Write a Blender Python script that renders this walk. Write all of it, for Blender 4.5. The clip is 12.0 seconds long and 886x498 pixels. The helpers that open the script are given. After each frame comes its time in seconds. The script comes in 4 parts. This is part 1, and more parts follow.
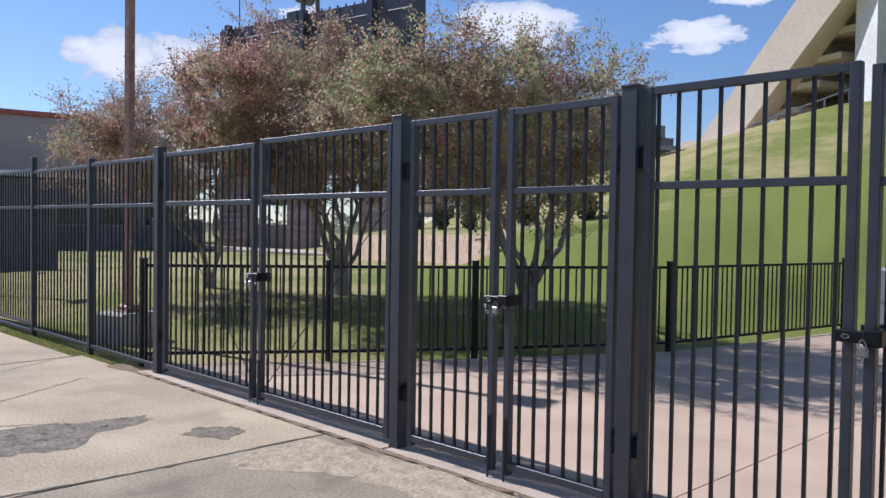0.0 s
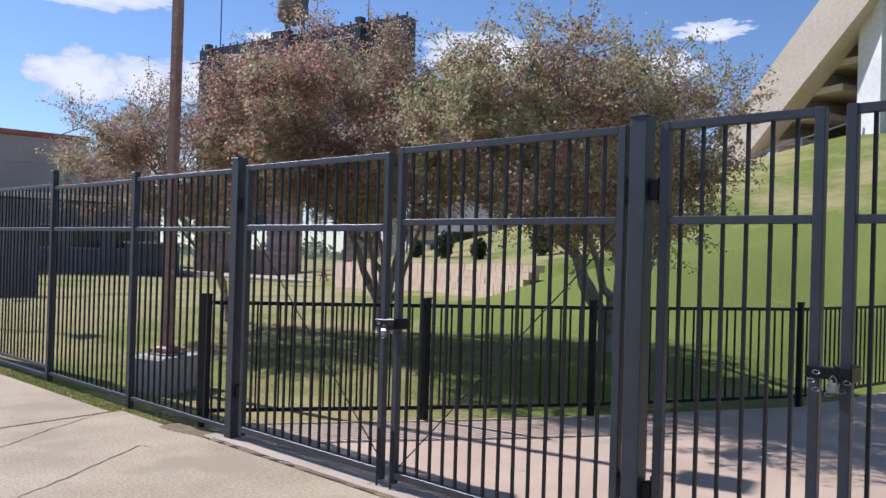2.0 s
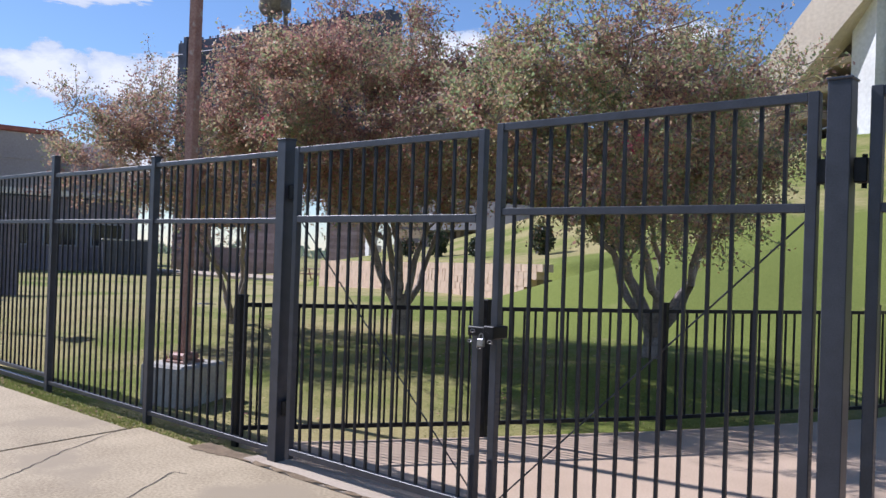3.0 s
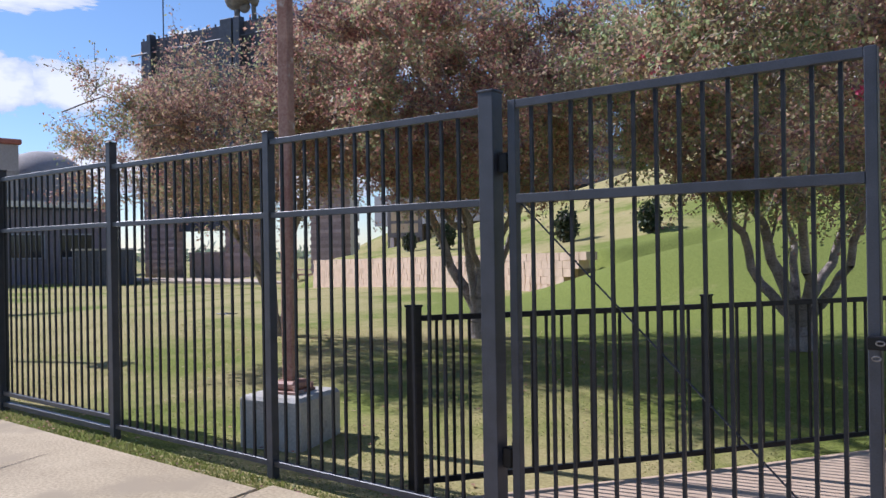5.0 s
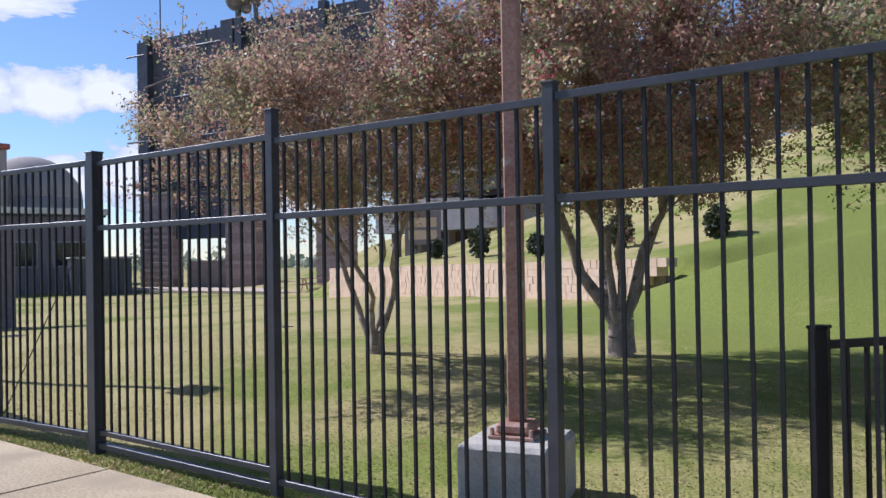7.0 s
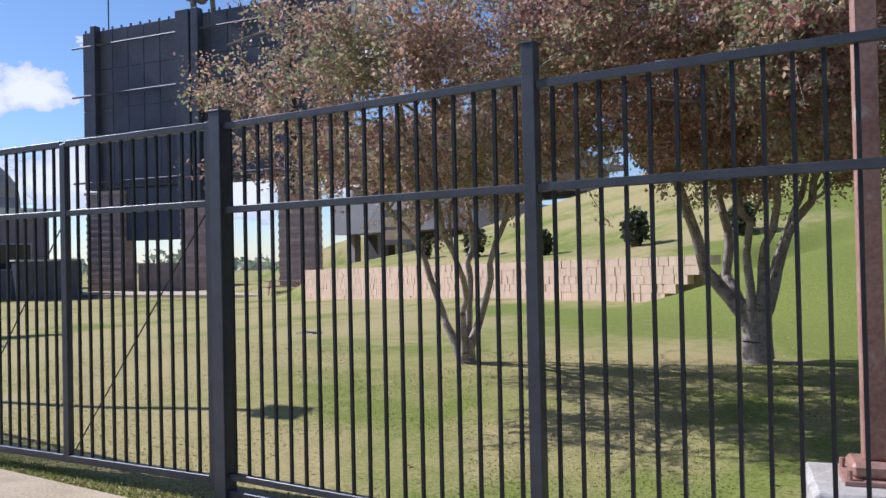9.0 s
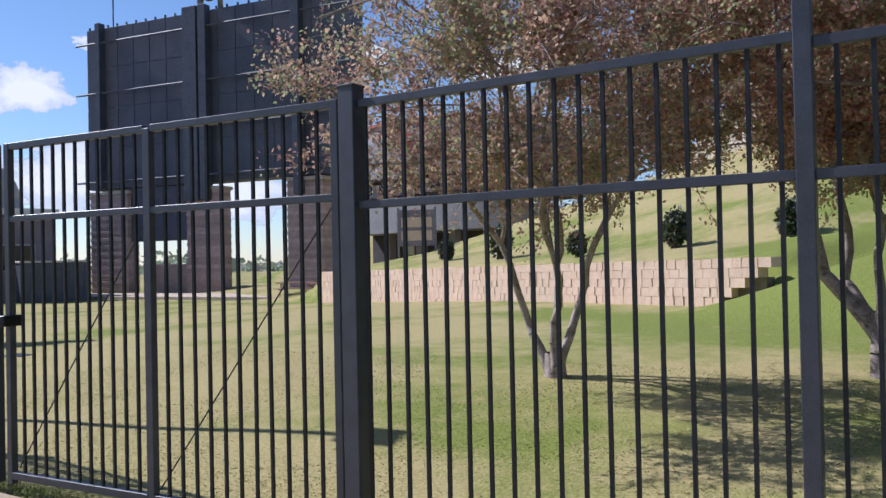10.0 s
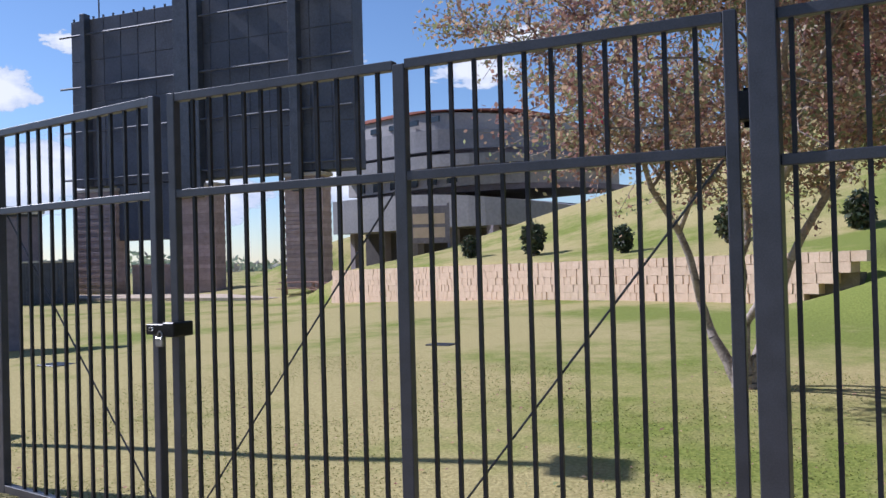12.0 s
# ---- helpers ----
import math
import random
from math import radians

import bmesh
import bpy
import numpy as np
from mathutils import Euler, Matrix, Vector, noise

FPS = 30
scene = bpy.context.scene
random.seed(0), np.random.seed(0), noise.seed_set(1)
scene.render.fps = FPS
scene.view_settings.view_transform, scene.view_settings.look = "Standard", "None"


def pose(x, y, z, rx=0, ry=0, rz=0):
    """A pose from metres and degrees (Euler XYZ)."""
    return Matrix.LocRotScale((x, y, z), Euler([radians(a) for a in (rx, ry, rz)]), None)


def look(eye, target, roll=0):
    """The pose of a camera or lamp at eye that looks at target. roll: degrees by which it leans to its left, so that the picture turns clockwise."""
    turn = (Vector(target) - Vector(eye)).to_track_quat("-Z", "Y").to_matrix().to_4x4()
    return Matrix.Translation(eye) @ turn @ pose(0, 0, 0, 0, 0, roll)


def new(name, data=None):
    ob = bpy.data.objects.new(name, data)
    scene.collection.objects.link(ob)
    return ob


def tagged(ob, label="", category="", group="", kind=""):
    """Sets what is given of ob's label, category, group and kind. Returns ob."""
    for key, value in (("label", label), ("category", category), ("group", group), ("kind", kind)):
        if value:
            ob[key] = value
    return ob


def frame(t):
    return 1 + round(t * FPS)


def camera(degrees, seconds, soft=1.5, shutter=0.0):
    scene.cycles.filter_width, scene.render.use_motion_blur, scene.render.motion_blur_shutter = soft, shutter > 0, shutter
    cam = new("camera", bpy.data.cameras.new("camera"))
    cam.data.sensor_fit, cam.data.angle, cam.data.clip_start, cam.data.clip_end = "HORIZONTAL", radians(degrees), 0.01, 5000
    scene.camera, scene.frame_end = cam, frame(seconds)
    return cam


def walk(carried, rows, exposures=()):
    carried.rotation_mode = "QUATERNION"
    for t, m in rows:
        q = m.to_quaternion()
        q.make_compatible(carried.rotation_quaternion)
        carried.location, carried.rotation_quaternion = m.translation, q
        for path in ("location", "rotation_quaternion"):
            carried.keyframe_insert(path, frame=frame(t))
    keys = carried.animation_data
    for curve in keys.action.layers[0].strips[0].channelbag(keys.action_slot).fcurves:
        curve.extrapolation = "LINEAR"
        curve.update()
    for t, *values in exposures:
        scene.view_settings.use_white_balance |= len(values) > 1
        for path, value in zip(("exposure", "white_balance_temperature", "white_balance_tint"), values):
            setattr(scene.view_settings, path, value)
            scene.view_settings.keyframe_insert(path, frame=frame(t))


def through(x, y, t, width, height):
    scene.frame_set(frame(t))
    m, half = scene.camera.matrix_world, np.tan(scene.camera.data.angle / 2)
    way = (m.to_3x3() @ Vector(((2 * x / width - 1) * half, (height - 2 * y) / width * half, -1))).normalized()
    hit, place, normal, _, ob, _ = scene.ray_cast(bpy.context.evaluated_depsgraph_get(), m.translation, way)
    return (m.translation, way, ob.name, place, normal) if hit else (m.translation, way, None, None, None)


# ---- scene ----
cam = camera(57.1, 12.0)
PATH = [
    (0, (1.348, -0.021, 1.65), (-0.083, 1.376, 1.595), 0.9),
    (0.5, (0.762, -0.038, 1.611), (-0.66, 1.368, 1.582), 1.6),
    (1, (0.226, -0.042, 1.603), (-1.188, 1.373, 1.607), 1.8),
    (1.5, (-0.348, -0.01, 1.65), (-1.736, 1.429, 1.666), 1.7),
    (2, (-0.907, -0.03, 1.669), (-2.276, 1.428, 1.682), 1.7),
    (2.5, (-1.497, 0.053, 1.63), (-2.849, 1.527, 1.648), 2.2),
    (4.5, (-3.885, 0.141, 1.608), (-5.115, 1.718, 1.6), -0.2),
    (5, (-4.482, 0.22, 1.581), (-5.733, 1.78, 1.58), -0.9),
    (5.5, (-5.133, 0.224, 1.553), (-6.424, 1.752, 1.565), -1.6),
    (6, (-5.636, 0.249, 1.571), (-6.94, 1.766, 1.579), -2.5),
    (6.5, (-6.326, 0.324, 1.549), (-7.589, 1.874, 1.56), -1.8),
    (8.5, (-8.72, 0.345, 1.547), (-9.832, 2.007, 1.586), -0.8),
    (9, (-9.367, 0.371, 1.5), (-10.456, 2.048, 1.523), -1.2),
    (9.5, (-10.018, 0.495, 1.516), (-11.088, 2.184, 1.537), -1.0),
    (10, (-10.654, 0.598, 1.543), (-11.736, 2.28, 1.568), -1.2),
    (10.5, (-11.246, 0.593, 1.57), (-12.332, 2.272, 1.588), -1.1),
    (11, (-11.798, 0.683, 1.555), (-12.876, 2.368, 1.571), -1.3),
    (11.5, (-12.355, 0.688, 1.535), (-13.407, 2.389, 1.558), -1.3),
    (12, (-12.87, 0.788, 1.513), (-13.896, 2.505, 1.535), -1.5),
]
walk(cam, [(t, look(eye, target, roll)) for t, eye, target, roll in PATH], exposures=[(0.0, 0.1, 5550, 18.0), (4.5, 0.24, 5550, 18.0), (6.5, 0.24, 5550, 18.0), (9.0, 0.21, 5550, 18.0), (12.0, 0.2, 5550, 18.0)])

# ---------------- light ----------------
SHADE = Vector((0.982, 0.19, 0.0))          # way in which shadows fall
ELEVATION = radians(42)
world = bpy.data.worlds.new("sky")
scene.world = world
world.use_nodes = True
wt = world.node_tree
sky = wt.nodes.new("ShaderNodeTexSky")
sky.sky_type = "NISHITA"
sky.sun_disc = False
sky.sun_elevation = ELEVATION
sky.sun_rotation = math.atan2(-SHADE.x, -SHADE.y)
sky.air_density, sky.dust_density, sky.ozone_density = 1.0, 0.1, 3.4
wt.nodes["Background"].inputs["Strength"].default_value = 0.098
wt.links.new(sky.outputs["Color"], wt.nodes["Background"].inputs["Color"])
sun = new("sun", bpy.data.lights.new("sun", "SUN"))
sun.data.energy, sun.data.angle, sun.data.color = 5.0, radians(0.53), (1.0, 0.955, 0.89)
down = SHADE * math.cos(ELEVATION) - Vector((0, 0, math.sin(ELEVATION)))
sun.matrix_world = look((-30, -10, 40), Vector((-30, -10, 40)) + down)


# ---------------- materials ----------------
def material(name, low, high, scale=6.0, rough=0.7, metal=0.0, bump=0.2, fine=60.0, bumpsize=0.01, rand=0.0, leak=0.0, spots=None, island=False):
    """A paint or mineral surface: two scales of mottling between two colours, fine relief, and if wanted a third colour in spots."""
    m = bpy.data.materials.new(name)
    m.use_nodes = True
    nt = m.node_tree
    n, l = nt.nodes, nt.links
    b = n["Principled BSDF"]
    co = n.new("ShaderNodeTexCoord")
    big, small = n.new("ShaderNodeTexNoise"), n.new("ShaderNodeTexNoise")
    big.inputs["Scale"].default_value, big.inputs["Detail"].default_value = scale, 5
    small.inputs["Scale"].default_value, small.inputs["Detail"].default_value = fine, 4
    l.new(co.outputs["Object"], big.inputs["Vector"])
    l.new(co.outputs["Object"], small.inputs["Vector"])
    add = n.new("ShaderNodeMath")
    add.operation = "MULTIPLY_ADD"
    add.inputs[1].default_value = 0.5
    l.new(small.outputs["Fac"], add.inputs[0])
    half = n.new("ShaderNodeMath")
    half.operation = "MULTIPLY"
    half.inputs[1].default_value = 0.5
    l.new(big.outputs["Fac"], half.inputs[0])
    l.new(half.outputs[0], add.inputs[2])
    ramp = n.new("ShaderNodeValToRGB")
    ramp.color_ramp.elements[0].position, ramp.color_ramp.elements[1].position = 0.36, 0.64
    ramp.color_ramp.elements[0].color, ramp.color_ramp.elements[1].color = (*low, 1), (*high, 1)
    l.new(add.outputs[0], ramp.inputs["Fac"])
    colour = ramp.outputs["Color"]
    if spots:
        sp = n.new("ShaderNodeTexNoise")
        sp.inputs["Scale"].default_value, sp.inputs["Detail"].default_value = spots[1], 6
        l.new(co.outputs["Object"], sp.inputs["Vector"])
        sr = n.new("ShaderNodeValToRGB")
        sr.color_ramp.elements[0].position, sr.color_ramp.elements[1].position = spots[2], spots[2] + 0.1
        l.new(sp.outputs["Fac"], sr.inputs["Fac"])
        mx = n.new("ShaderNodeMix")
        mx.data_type = "RGBA"
        mx.inputs[7].default_value = (*spots[0], 1)
        l.new(sr.outputs["Color"], mx.inputs[0])
        l.new(colour, mx.inputs[6])
        colour = mx.outputs[2]
    if rand or island:
        info = n.new("ShaderNodeNewGeometry" if island else "ShaderNodeObjectInfo")
        hs = n.new("ShaderNodeHueSaturation")
        mr = n.new("ShaderNodeMapRange")
        mr.inputs[3].default_value, mr.inputs[4].default_value = 1 - rand, 1 + rand
        l.new(info.outputs["Random Per Island" if island else "Random"], mr.inputs[0])
        l.new(mr.outputs[0], hs.inputs["Value"])
        l.new(colour, hs.inputs["Color"])
        colour = hs.outputs["Color"]
    l.new(colour, b.inputs["Base Color"])
    b.inputs["Roughness"].default_value, b.inputs["Metallic"].default_value = rough, metal
    if bump:
        bp = n.new("ShaderNodeBump")
        bp.inputs["Strength"].default_value, bp.inputs["Distance"].default_value = bump, bumpsize
        l.new(add.outputs[0], bp.inputs["Height"])
        l.new(bp.outputs["Normal"], b.inputs["Normal"])
    return m


def leaf_material(name, colours, through=0.28, drift=0.0):
    """Leaves: one colour of a ramp for each leaf, some light through them; by the drift whole sprays lean to one end of the ramp."""
    m = bpy.data.materials.new(name)
    m.use_nodes = True
    nt = m.node_tree
    n, l = nt.nodes, nt.links
    b = n["Principled BSDF"]
    geo, ramp = n.new("ShaderNodeNewGeometry"), n.new("ShaderNodeValToRGB")
    ramp.color_ramp.interpolation = "CONSTANT"
    while len(ramp.color_ramp.elements) < len(colours):
        ramp.color_ramp.elements.new(0.5)
    at = 0.0
    for e, (share, c) in zip(ramp.color_ramp.elements, colours):
        e.position, e.color = at, (*c, 1)
        at += share
    fac = geo.outputs["Random Per Island"]
    if drift:
        co, ns, mr, ad = n.new("ShaderNodeTexCoord"), n.new("ShaderNodeTexNoise"), n.new("ShaderNodeMapRange"), n.new("ShaderNodeMath")
        ns.inputs["Scale"].default_value, ns.inputs["Detail"].default_value = 1.15, 3
        l.new(co.outputs["Object"], ns.inputs["Vector"])
        mr.clamp = False
        mr.inputs[1].default_value, mr.inputs[2].default_value, mr.inputs[3].default_value, mr.inputs[4].default_value = 0.3, 0.7, -drift, drift
        l.new(ns.outputs["Fac"], mr.inputs[0])
        ad.use_clamp = True
        l.new(fac, ad.inputs[0])
        l.new(mr.outputs[0], ad.inputs[1])
        fac = ad.outputs[0]
    l.new(fac, ramp.inputs["Fac"])
    l.new(ramp.outputs["Color"], b.inputs["Base Color"])
    b.inputs["Roughness"].default_value = 0.5
    b.inputs["Specular IOR Level"].default_value = 0.28
    tr, mix = n.new("ShaderNodeBsdfTranslucent"), n.new("ShaderNodeMixShader")
    l.new(ramp.outputs["Color"], tr.inputs["Color"])
    mix.inputs[0].default_value = through
    l.new(b.outputs[0], mix.inputs[1])
    l.new(tr.outputs[0], mix.inputs[2])
    l.new(mix.outputs[0], n["Material Output"].inputs["Surface"])
    return m


FENCE = material("charcoal_paint", (0.024, 0.026, 0.034), (0.046, 0.049, 0.063), 9, 0.42, 0, 0.15, 160, 0.002, spots=((0.16, 0.15, 0.14), 14, 0.72))
PICKET = material("dark_picket_paint", (0.011, 0.0115, 0.014), (0.024, 0.025, 0.03), 12, 0.4, 0, 0.1, 150, 0.002)
BLACK = material("black_paint", (0.0045, 0.0045, 0.0055), (0.011, 0.011, 0.013), 12, 0.4, 0, 0.1, 150, 0.002)
STEEL = material("zinc_steel", (0.16, 0.16, 0.165), (0.36, 0.36, 0.37), 30, 0.35, 0.9, 0.2, 200, 0.001)
BRASS = material("brass", (0.35, 0.27, 0.12), (0.5, 0.4, 0.2), 30, 0.35, 0.8, 0.1, 200, 0.001)
CONCRETE = material("path_concrete", (0.3, 0.222, 0.13), (0.59, 0.465, 0.295), 0.9, 0.88, 0, 0.2, 45, 0.005, rand=0.05, spots=((0.37, 0.285, 0.18), 1.3, 0.55))
CONCRETE_OLD = material("old_path_concrete", (0.2, 0.155, 0.095), (0.44, 0.355, 0.235), 1.1, 0.9, 0, 0.3, 45, 0.007, rand=0.05, spots=((0.22, 0.175, 0.115), 1.9, 0.55))
SPALL = material("spalled_concrete", (0.3, 0.23, 0.14), (0.56, 0.45, 0.3), 9, 0.95, 0, 0.9, 34, 0.02, spots=((0.22, 0.17, 0.11), 5, 0.6))
KERB = material("kerb_concrete", (0.42, 0.32, 0.23), (0.58, 0.47, 0.35), 3, 0.9, 0, 0.4, 60, 0.006, spots=((0.26, 0.22, 0.17), 5, 0.63))
PAD = material("tan_concrete", (0.48, 0.34, 0.225), (0.62, 0.455, 0.315), 1.4, 0.9, 0, 0.2, 60, 0.004, spots=((0.4, 0.29, 0.2), 2.2, 0.66))
WORN = material("worn_aggregate", (0.12, 0.095, 0.065), (0.3, 0.245, 0.17), 7, 0.95, 0, 1.0, 30, 0.03, spots=((0.07, 0.055, 0.04), 9, 0.58))
DIRT = material("joint_dirt", (0.06, 0.05, 0.035), (0.16, 0.13, 0.09), 20, 0.95, 0, 0.5, 80, 0.01)
SOIL = material("bare_soil", (0.15, 0.1, 0.055), (0.3, 0.21, 0.12), 8, 0.95, 0, 0.6, 60, 0.02)
BLOCK = material("rough_concrete", (0.34, 0.31, 0.265), (0.56, 0.52, 0.46), 6, 0.9, 0, 0.5, 50, 0.01, spots=((0.27, 0.25, 0.22), 7, 0.62))
RUST = material("faded_rust_paint", (0.27, 0.125, 0.09), (0.46, 0.28, 0.21), 4, 0.6, 0.1, 0.4, 45, 0.004, spots=((0.5, 0.42, 0.35), 9, 0.62))
STONE = material("tan_stone", (0.56, 0.4, 0.275), (0.7, 0.52, 0.375), 3, 0.92, 0, 0.5, 30, 0.02, rand=0.03)
STONE_FAR = material("tan_stone_joined", (0.56, 0.4, 0.275), (0.7, 0.52, 0.375), 3, 0.92, 0, 0.5, 30, 0.02, rand=0.03, island=True)
BACKING_SHADE = material("shaded_backing", (0.16, 0.12, 0.08), (0.26, 0.2, 0.14), 8, 0.95, 0, 0.3, 40, 0.01)
BRICK = material("red_brown_brick", (0.29, 0.205, 0.195), (0.44, 0.335, 0.315), 3, 0.9, 0, 0.3, 25, 0.02, rand=0.2)
BARK = material("smooth_bark", (0.16, 0.125, 0.105), (0.4, 0.335, 0.285), 7, 0.8, 0, 0.4, 45, 0.008, spots=((0.09, 0.07, 0.055), 6, 0.6))
BOARD = material("navy_panel", (0.055, 0.058, 0.08), (0.09, 0.095, 0.13), 0.6, 0.6, 0.2, 0.1, 8, 0.02)
BOARD_FRAME = material("navy_steel", (0.05, 0.054, 0.07), (0.09, 0.094, 0.12), 1.5, 0.5, 0.3, 0.1, 12, 0.01)
STADIUM = material("cream_concrete", (0.5, 0.41, 0.31), (0.64, 0.54, 0.42), 0.35, 0.85, 0, 0.2, 6, 0.03, spots=((0.5, 0.42, 0.33), 0.4, 0.62))
STADIUM_WHITE = material("white_concrete", (0.6, 0.58, 0.54), (0.78, 0.76, 0.72), 0.4, 0.8, 0, 0.2, 6, 0.03)
# grey kept dark: the shade on the cladding is part of its colour
STADIUM_GREY = material("shaded_grey_cladding", (0.19, 0.185, 0.2), (0.27, 0.26, 0.28), 0.5, 0.6, 0.1, 0.1, 5, 0.02)
STADIUM_PALE = material("pale_grey_cladding", (0.29, 0.27, 0.275), (0.4, 0.375, 0.37), 0.4, 0.7, 0, 0.1, 5, 0.02)
STUCCO = material("grey_stucco", (0.34, 0.29, 0.265), (0.43, 0.375, 0.34), 0.3, 0.9, 0, 0.2, 6, 0.02)
TILE = material("red_roof_tile", (0.3, 0.09, 0.06), (0.45, 0.16, 0.11), 2, 0.8, 0, 0.3, 10, 0.03)
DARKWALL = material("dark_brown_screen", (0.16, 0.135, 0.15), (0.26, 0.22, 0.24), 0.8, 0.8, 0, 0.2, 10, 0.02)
UNDERCROFT = material("shaded_brown_render", (0.035, 0.03, 0.032), (0.07, 0.06, 0.06), 0.8, 0.85, 0, 0.2, 10, 0.02)
GLASSY = material("dark_window", (0.01, 0.011, 0.014), (0.03, 0.033, 0.04), 1.0, 0.12, 0, 0.0)
GREYBOX = material("grey_enamel", (0.25, 0.26, 0.27), (0.36, 0.37, 0.38), 3, 0.5, 0, 0.1, 50, 0.002)
BRONZE = material("weathered_bronze", (0.13, 0.115, 0.105), (0.26, 0.23, 0.2), 1.5, 0.6, 0.3, 0.5, 6, 0.05)
LEAVES_RED = leaf_material("turning_leaves", [(0.16, (0.29, 0.15, 0.14)), (0.2, (0.46, 0.23, 0.185)), (0.2, (0.55, 0.34, 0.235)), (0.16, (0.62, 0.46, 0.3)), (0.16, (0.4, 0.37, 0.19)), (0.12, (0.34, 0.39, 0.19))], 0.52, 0.38)
LEAVES_MIX = leaf_material("green_brown_leaves", [(0.14, (0.31, 0.18, 0.16)), (0.16, (0.49, 0.28, 0.21)), (0.2, (0.58, 0.41, 0.26)), (0.2, (0.52, 0.46, 0.24)), (0.18, (0.37, 0.42, 0.19)), (0.12, (0.28, 0.35, 0.16))], 0.52, 0.38)
LEAVES_THIN = leaf_material("thin_brown_leaves", [(0.2, (0.3, 0.17, 0.15)), (0.24, (0.46, 0.27, 0.2)), (0.22, (0.56, 0.38, 0.25)), (0.16, (0.48, 0.4, 0.22)), (0.12, (0.34, 0.36, 0.18)), (0.06, (0.27, 0.31, 0.15))], 0.52, 0.38)
BLOSSOM = leaf_material("pink_blossom", [(0.6, (0.6, 0.06, 0.16)), (0.4, (0.7, 0.16, 0.24))])
HAZE = leaf_material("hazy_woods", [(0.5, (0.22, 0.27, 0.19)), (0.3, (0.28, 0.32, 0.2)), (0.2, (0.26, 0.24, 0.2))], 0.4)
BUSHLEAF = leaf_material("dark_shrub_leaves", [(0.5, (0.05, 0.07, 0.035)), (0.3, (0.075, 0.09, 0.045)), (0.2, (0.09, 0.08, 0.05))], 0.2)
BLADES = leaf_material("grass_blades", [(0.35, (0.2, 0.23, 0.06)), (0.35, (0.27, 0.27, 0.085)), (0.2, (0.34, 0.29, 0.13)), (0.1, (0.17, 0.21, 0.05))], 0.5)


def grass_material():
    """Short turf: fresh green in the wet hollows and on the slope, straw colour where it is worn and dry."""
    m = bpy.data.materials.new("turf")
    m.use_nodes = True
    nt = m.node_tree
    n, l = nt.nodes, nt.links
    b = n["Principled BSDF"]
    co = n.new("ShaderNodeTexCoord")
    def noise_at(scale, detail):
        t = n.new("ShaderNodeTexNoise")
        t.inputs["Scale"].default_value, t.inputs["Detail"].default_value = scale, detail
        l.new(co.outputs["Object"], t.inputs["Vector"])
        return t.outputs["Fac"]
    def mapped(sock, a, c, lo=0.0, hi=1.0):
        r = n.new("ShaderNodeMapRange")
        r.inputs[1].default_value, r.inputs[2].default_value, r.inputs[3].default_value, r.inputs[4].default_value = a, c, lo, hi
        l.new(sock, r.inputs[0])
        return r.outputs[0]
    def mixed(fac, a, c):
        x = n.new("ShaderNodeMix")
        x.data_type = "RGBA"
        l.new(fac, x.inputs[0])
        for i, v in ((6, a), (7, c)):
            if isinstance(v, tuple):
                x.inputs[i].default_value = (*v, 1)
            else:
                l.new(v, x.inputs[i])
        return x.outputs[2]
    def summed(a, c, k):
        s = n.new("ShaderNodeMath")
        s.operation = "MULTIPLY_ADD"
        l.new(c, s.inputs[0])
        s.inputs[1].default_value = k
        l.new(a, s.inputs[2])
        return s.outputs[0]
    xyz = n.new("ShaderNodeSeparateXYZ")
    l.new(co.outputs["Object"], xyz.inputs[0])
    dry = mapped(xyz.outputs["X"], -11.0, -20.0)
    dry = summed(dry, mapped(xyz.outputs["Y"], 4.5, 16.0, 0.3, -0.3), 1.0)
    dry = summed(dry, mapped(xyz.outputs["Z"], 1.2, 7.0, 0.0, 0.42), 1.0)
    dry = summed(dry, mapped(noise_at(0.35, 5), 0.3, 0.7, -1.0, 1.0), 0.75)
    dry = summed(dry, mapped(noise_at(0.09, 3), 0.35, 0.65, -1.0, 1.0), 0.3)
    dry = summed(dry, mapped(noise_at(3.0, 4), 0.3, 0.7, -1.0, 1.0), 0.25)
    blade = noise_at(38, 6)
    green = mixed(mapped(blade, 0.35, 0.65), (0.135, 0.165, 0.034), (0.245, 0.265, 0.062))
    straw = mixed(mapped(blade, 0.35, 0.65), (0.31, 0.255, 0.11), (0.44, 0.365, 0.165))
    l.new(mixed(mapped(dry, 0.1, 0.9), green, straw), b.inputs["Base Color"])
    b.inputs["Roughness"].default_value = 0.95
    b.inputs["Specular IOR Level"].default_value = 0.1
    bp = n.new("ShaderNodeBump")
    bp.inputs["Strength"].default_value, bp.inputs["Distance"].default_value = 0.45, 0.03
    l.new(blade, bp.inputs["Height"])
    l.new(bp.outputs["Normal"], b.inputs["Normal"])
    return m


TURF = grass_material()
for dull in (BLACK, PICKET):
    dull.node_tree.nodes["Principled BSDF"].inputs["Specular IOR Level"].default_value = 0.22


# ---------------- mesh helpers ----------------
def empty(name, at=(0, 0, 0)):
    ob = new(name)
    ob.location = at
    return ob


def part(name, bm, mat, parent=None, label="", smooth=False):
    """Link a bmesh as one mesh object, under a thing or part if given."""
    me = bpy.data.meshes.new(name)
    bmesh.ops.recalc_face_normals(bm, faces=bm.faces)
    bm.to_mesh(me)
    bm.free()
    me.materials.append(mat)
    if smooth:
        for p in me.polygons:
            p.use_smooth = True
    ob = new(name, me)
    if parent is not None:
        ob.parent = parent
    return tagged(ob, label)


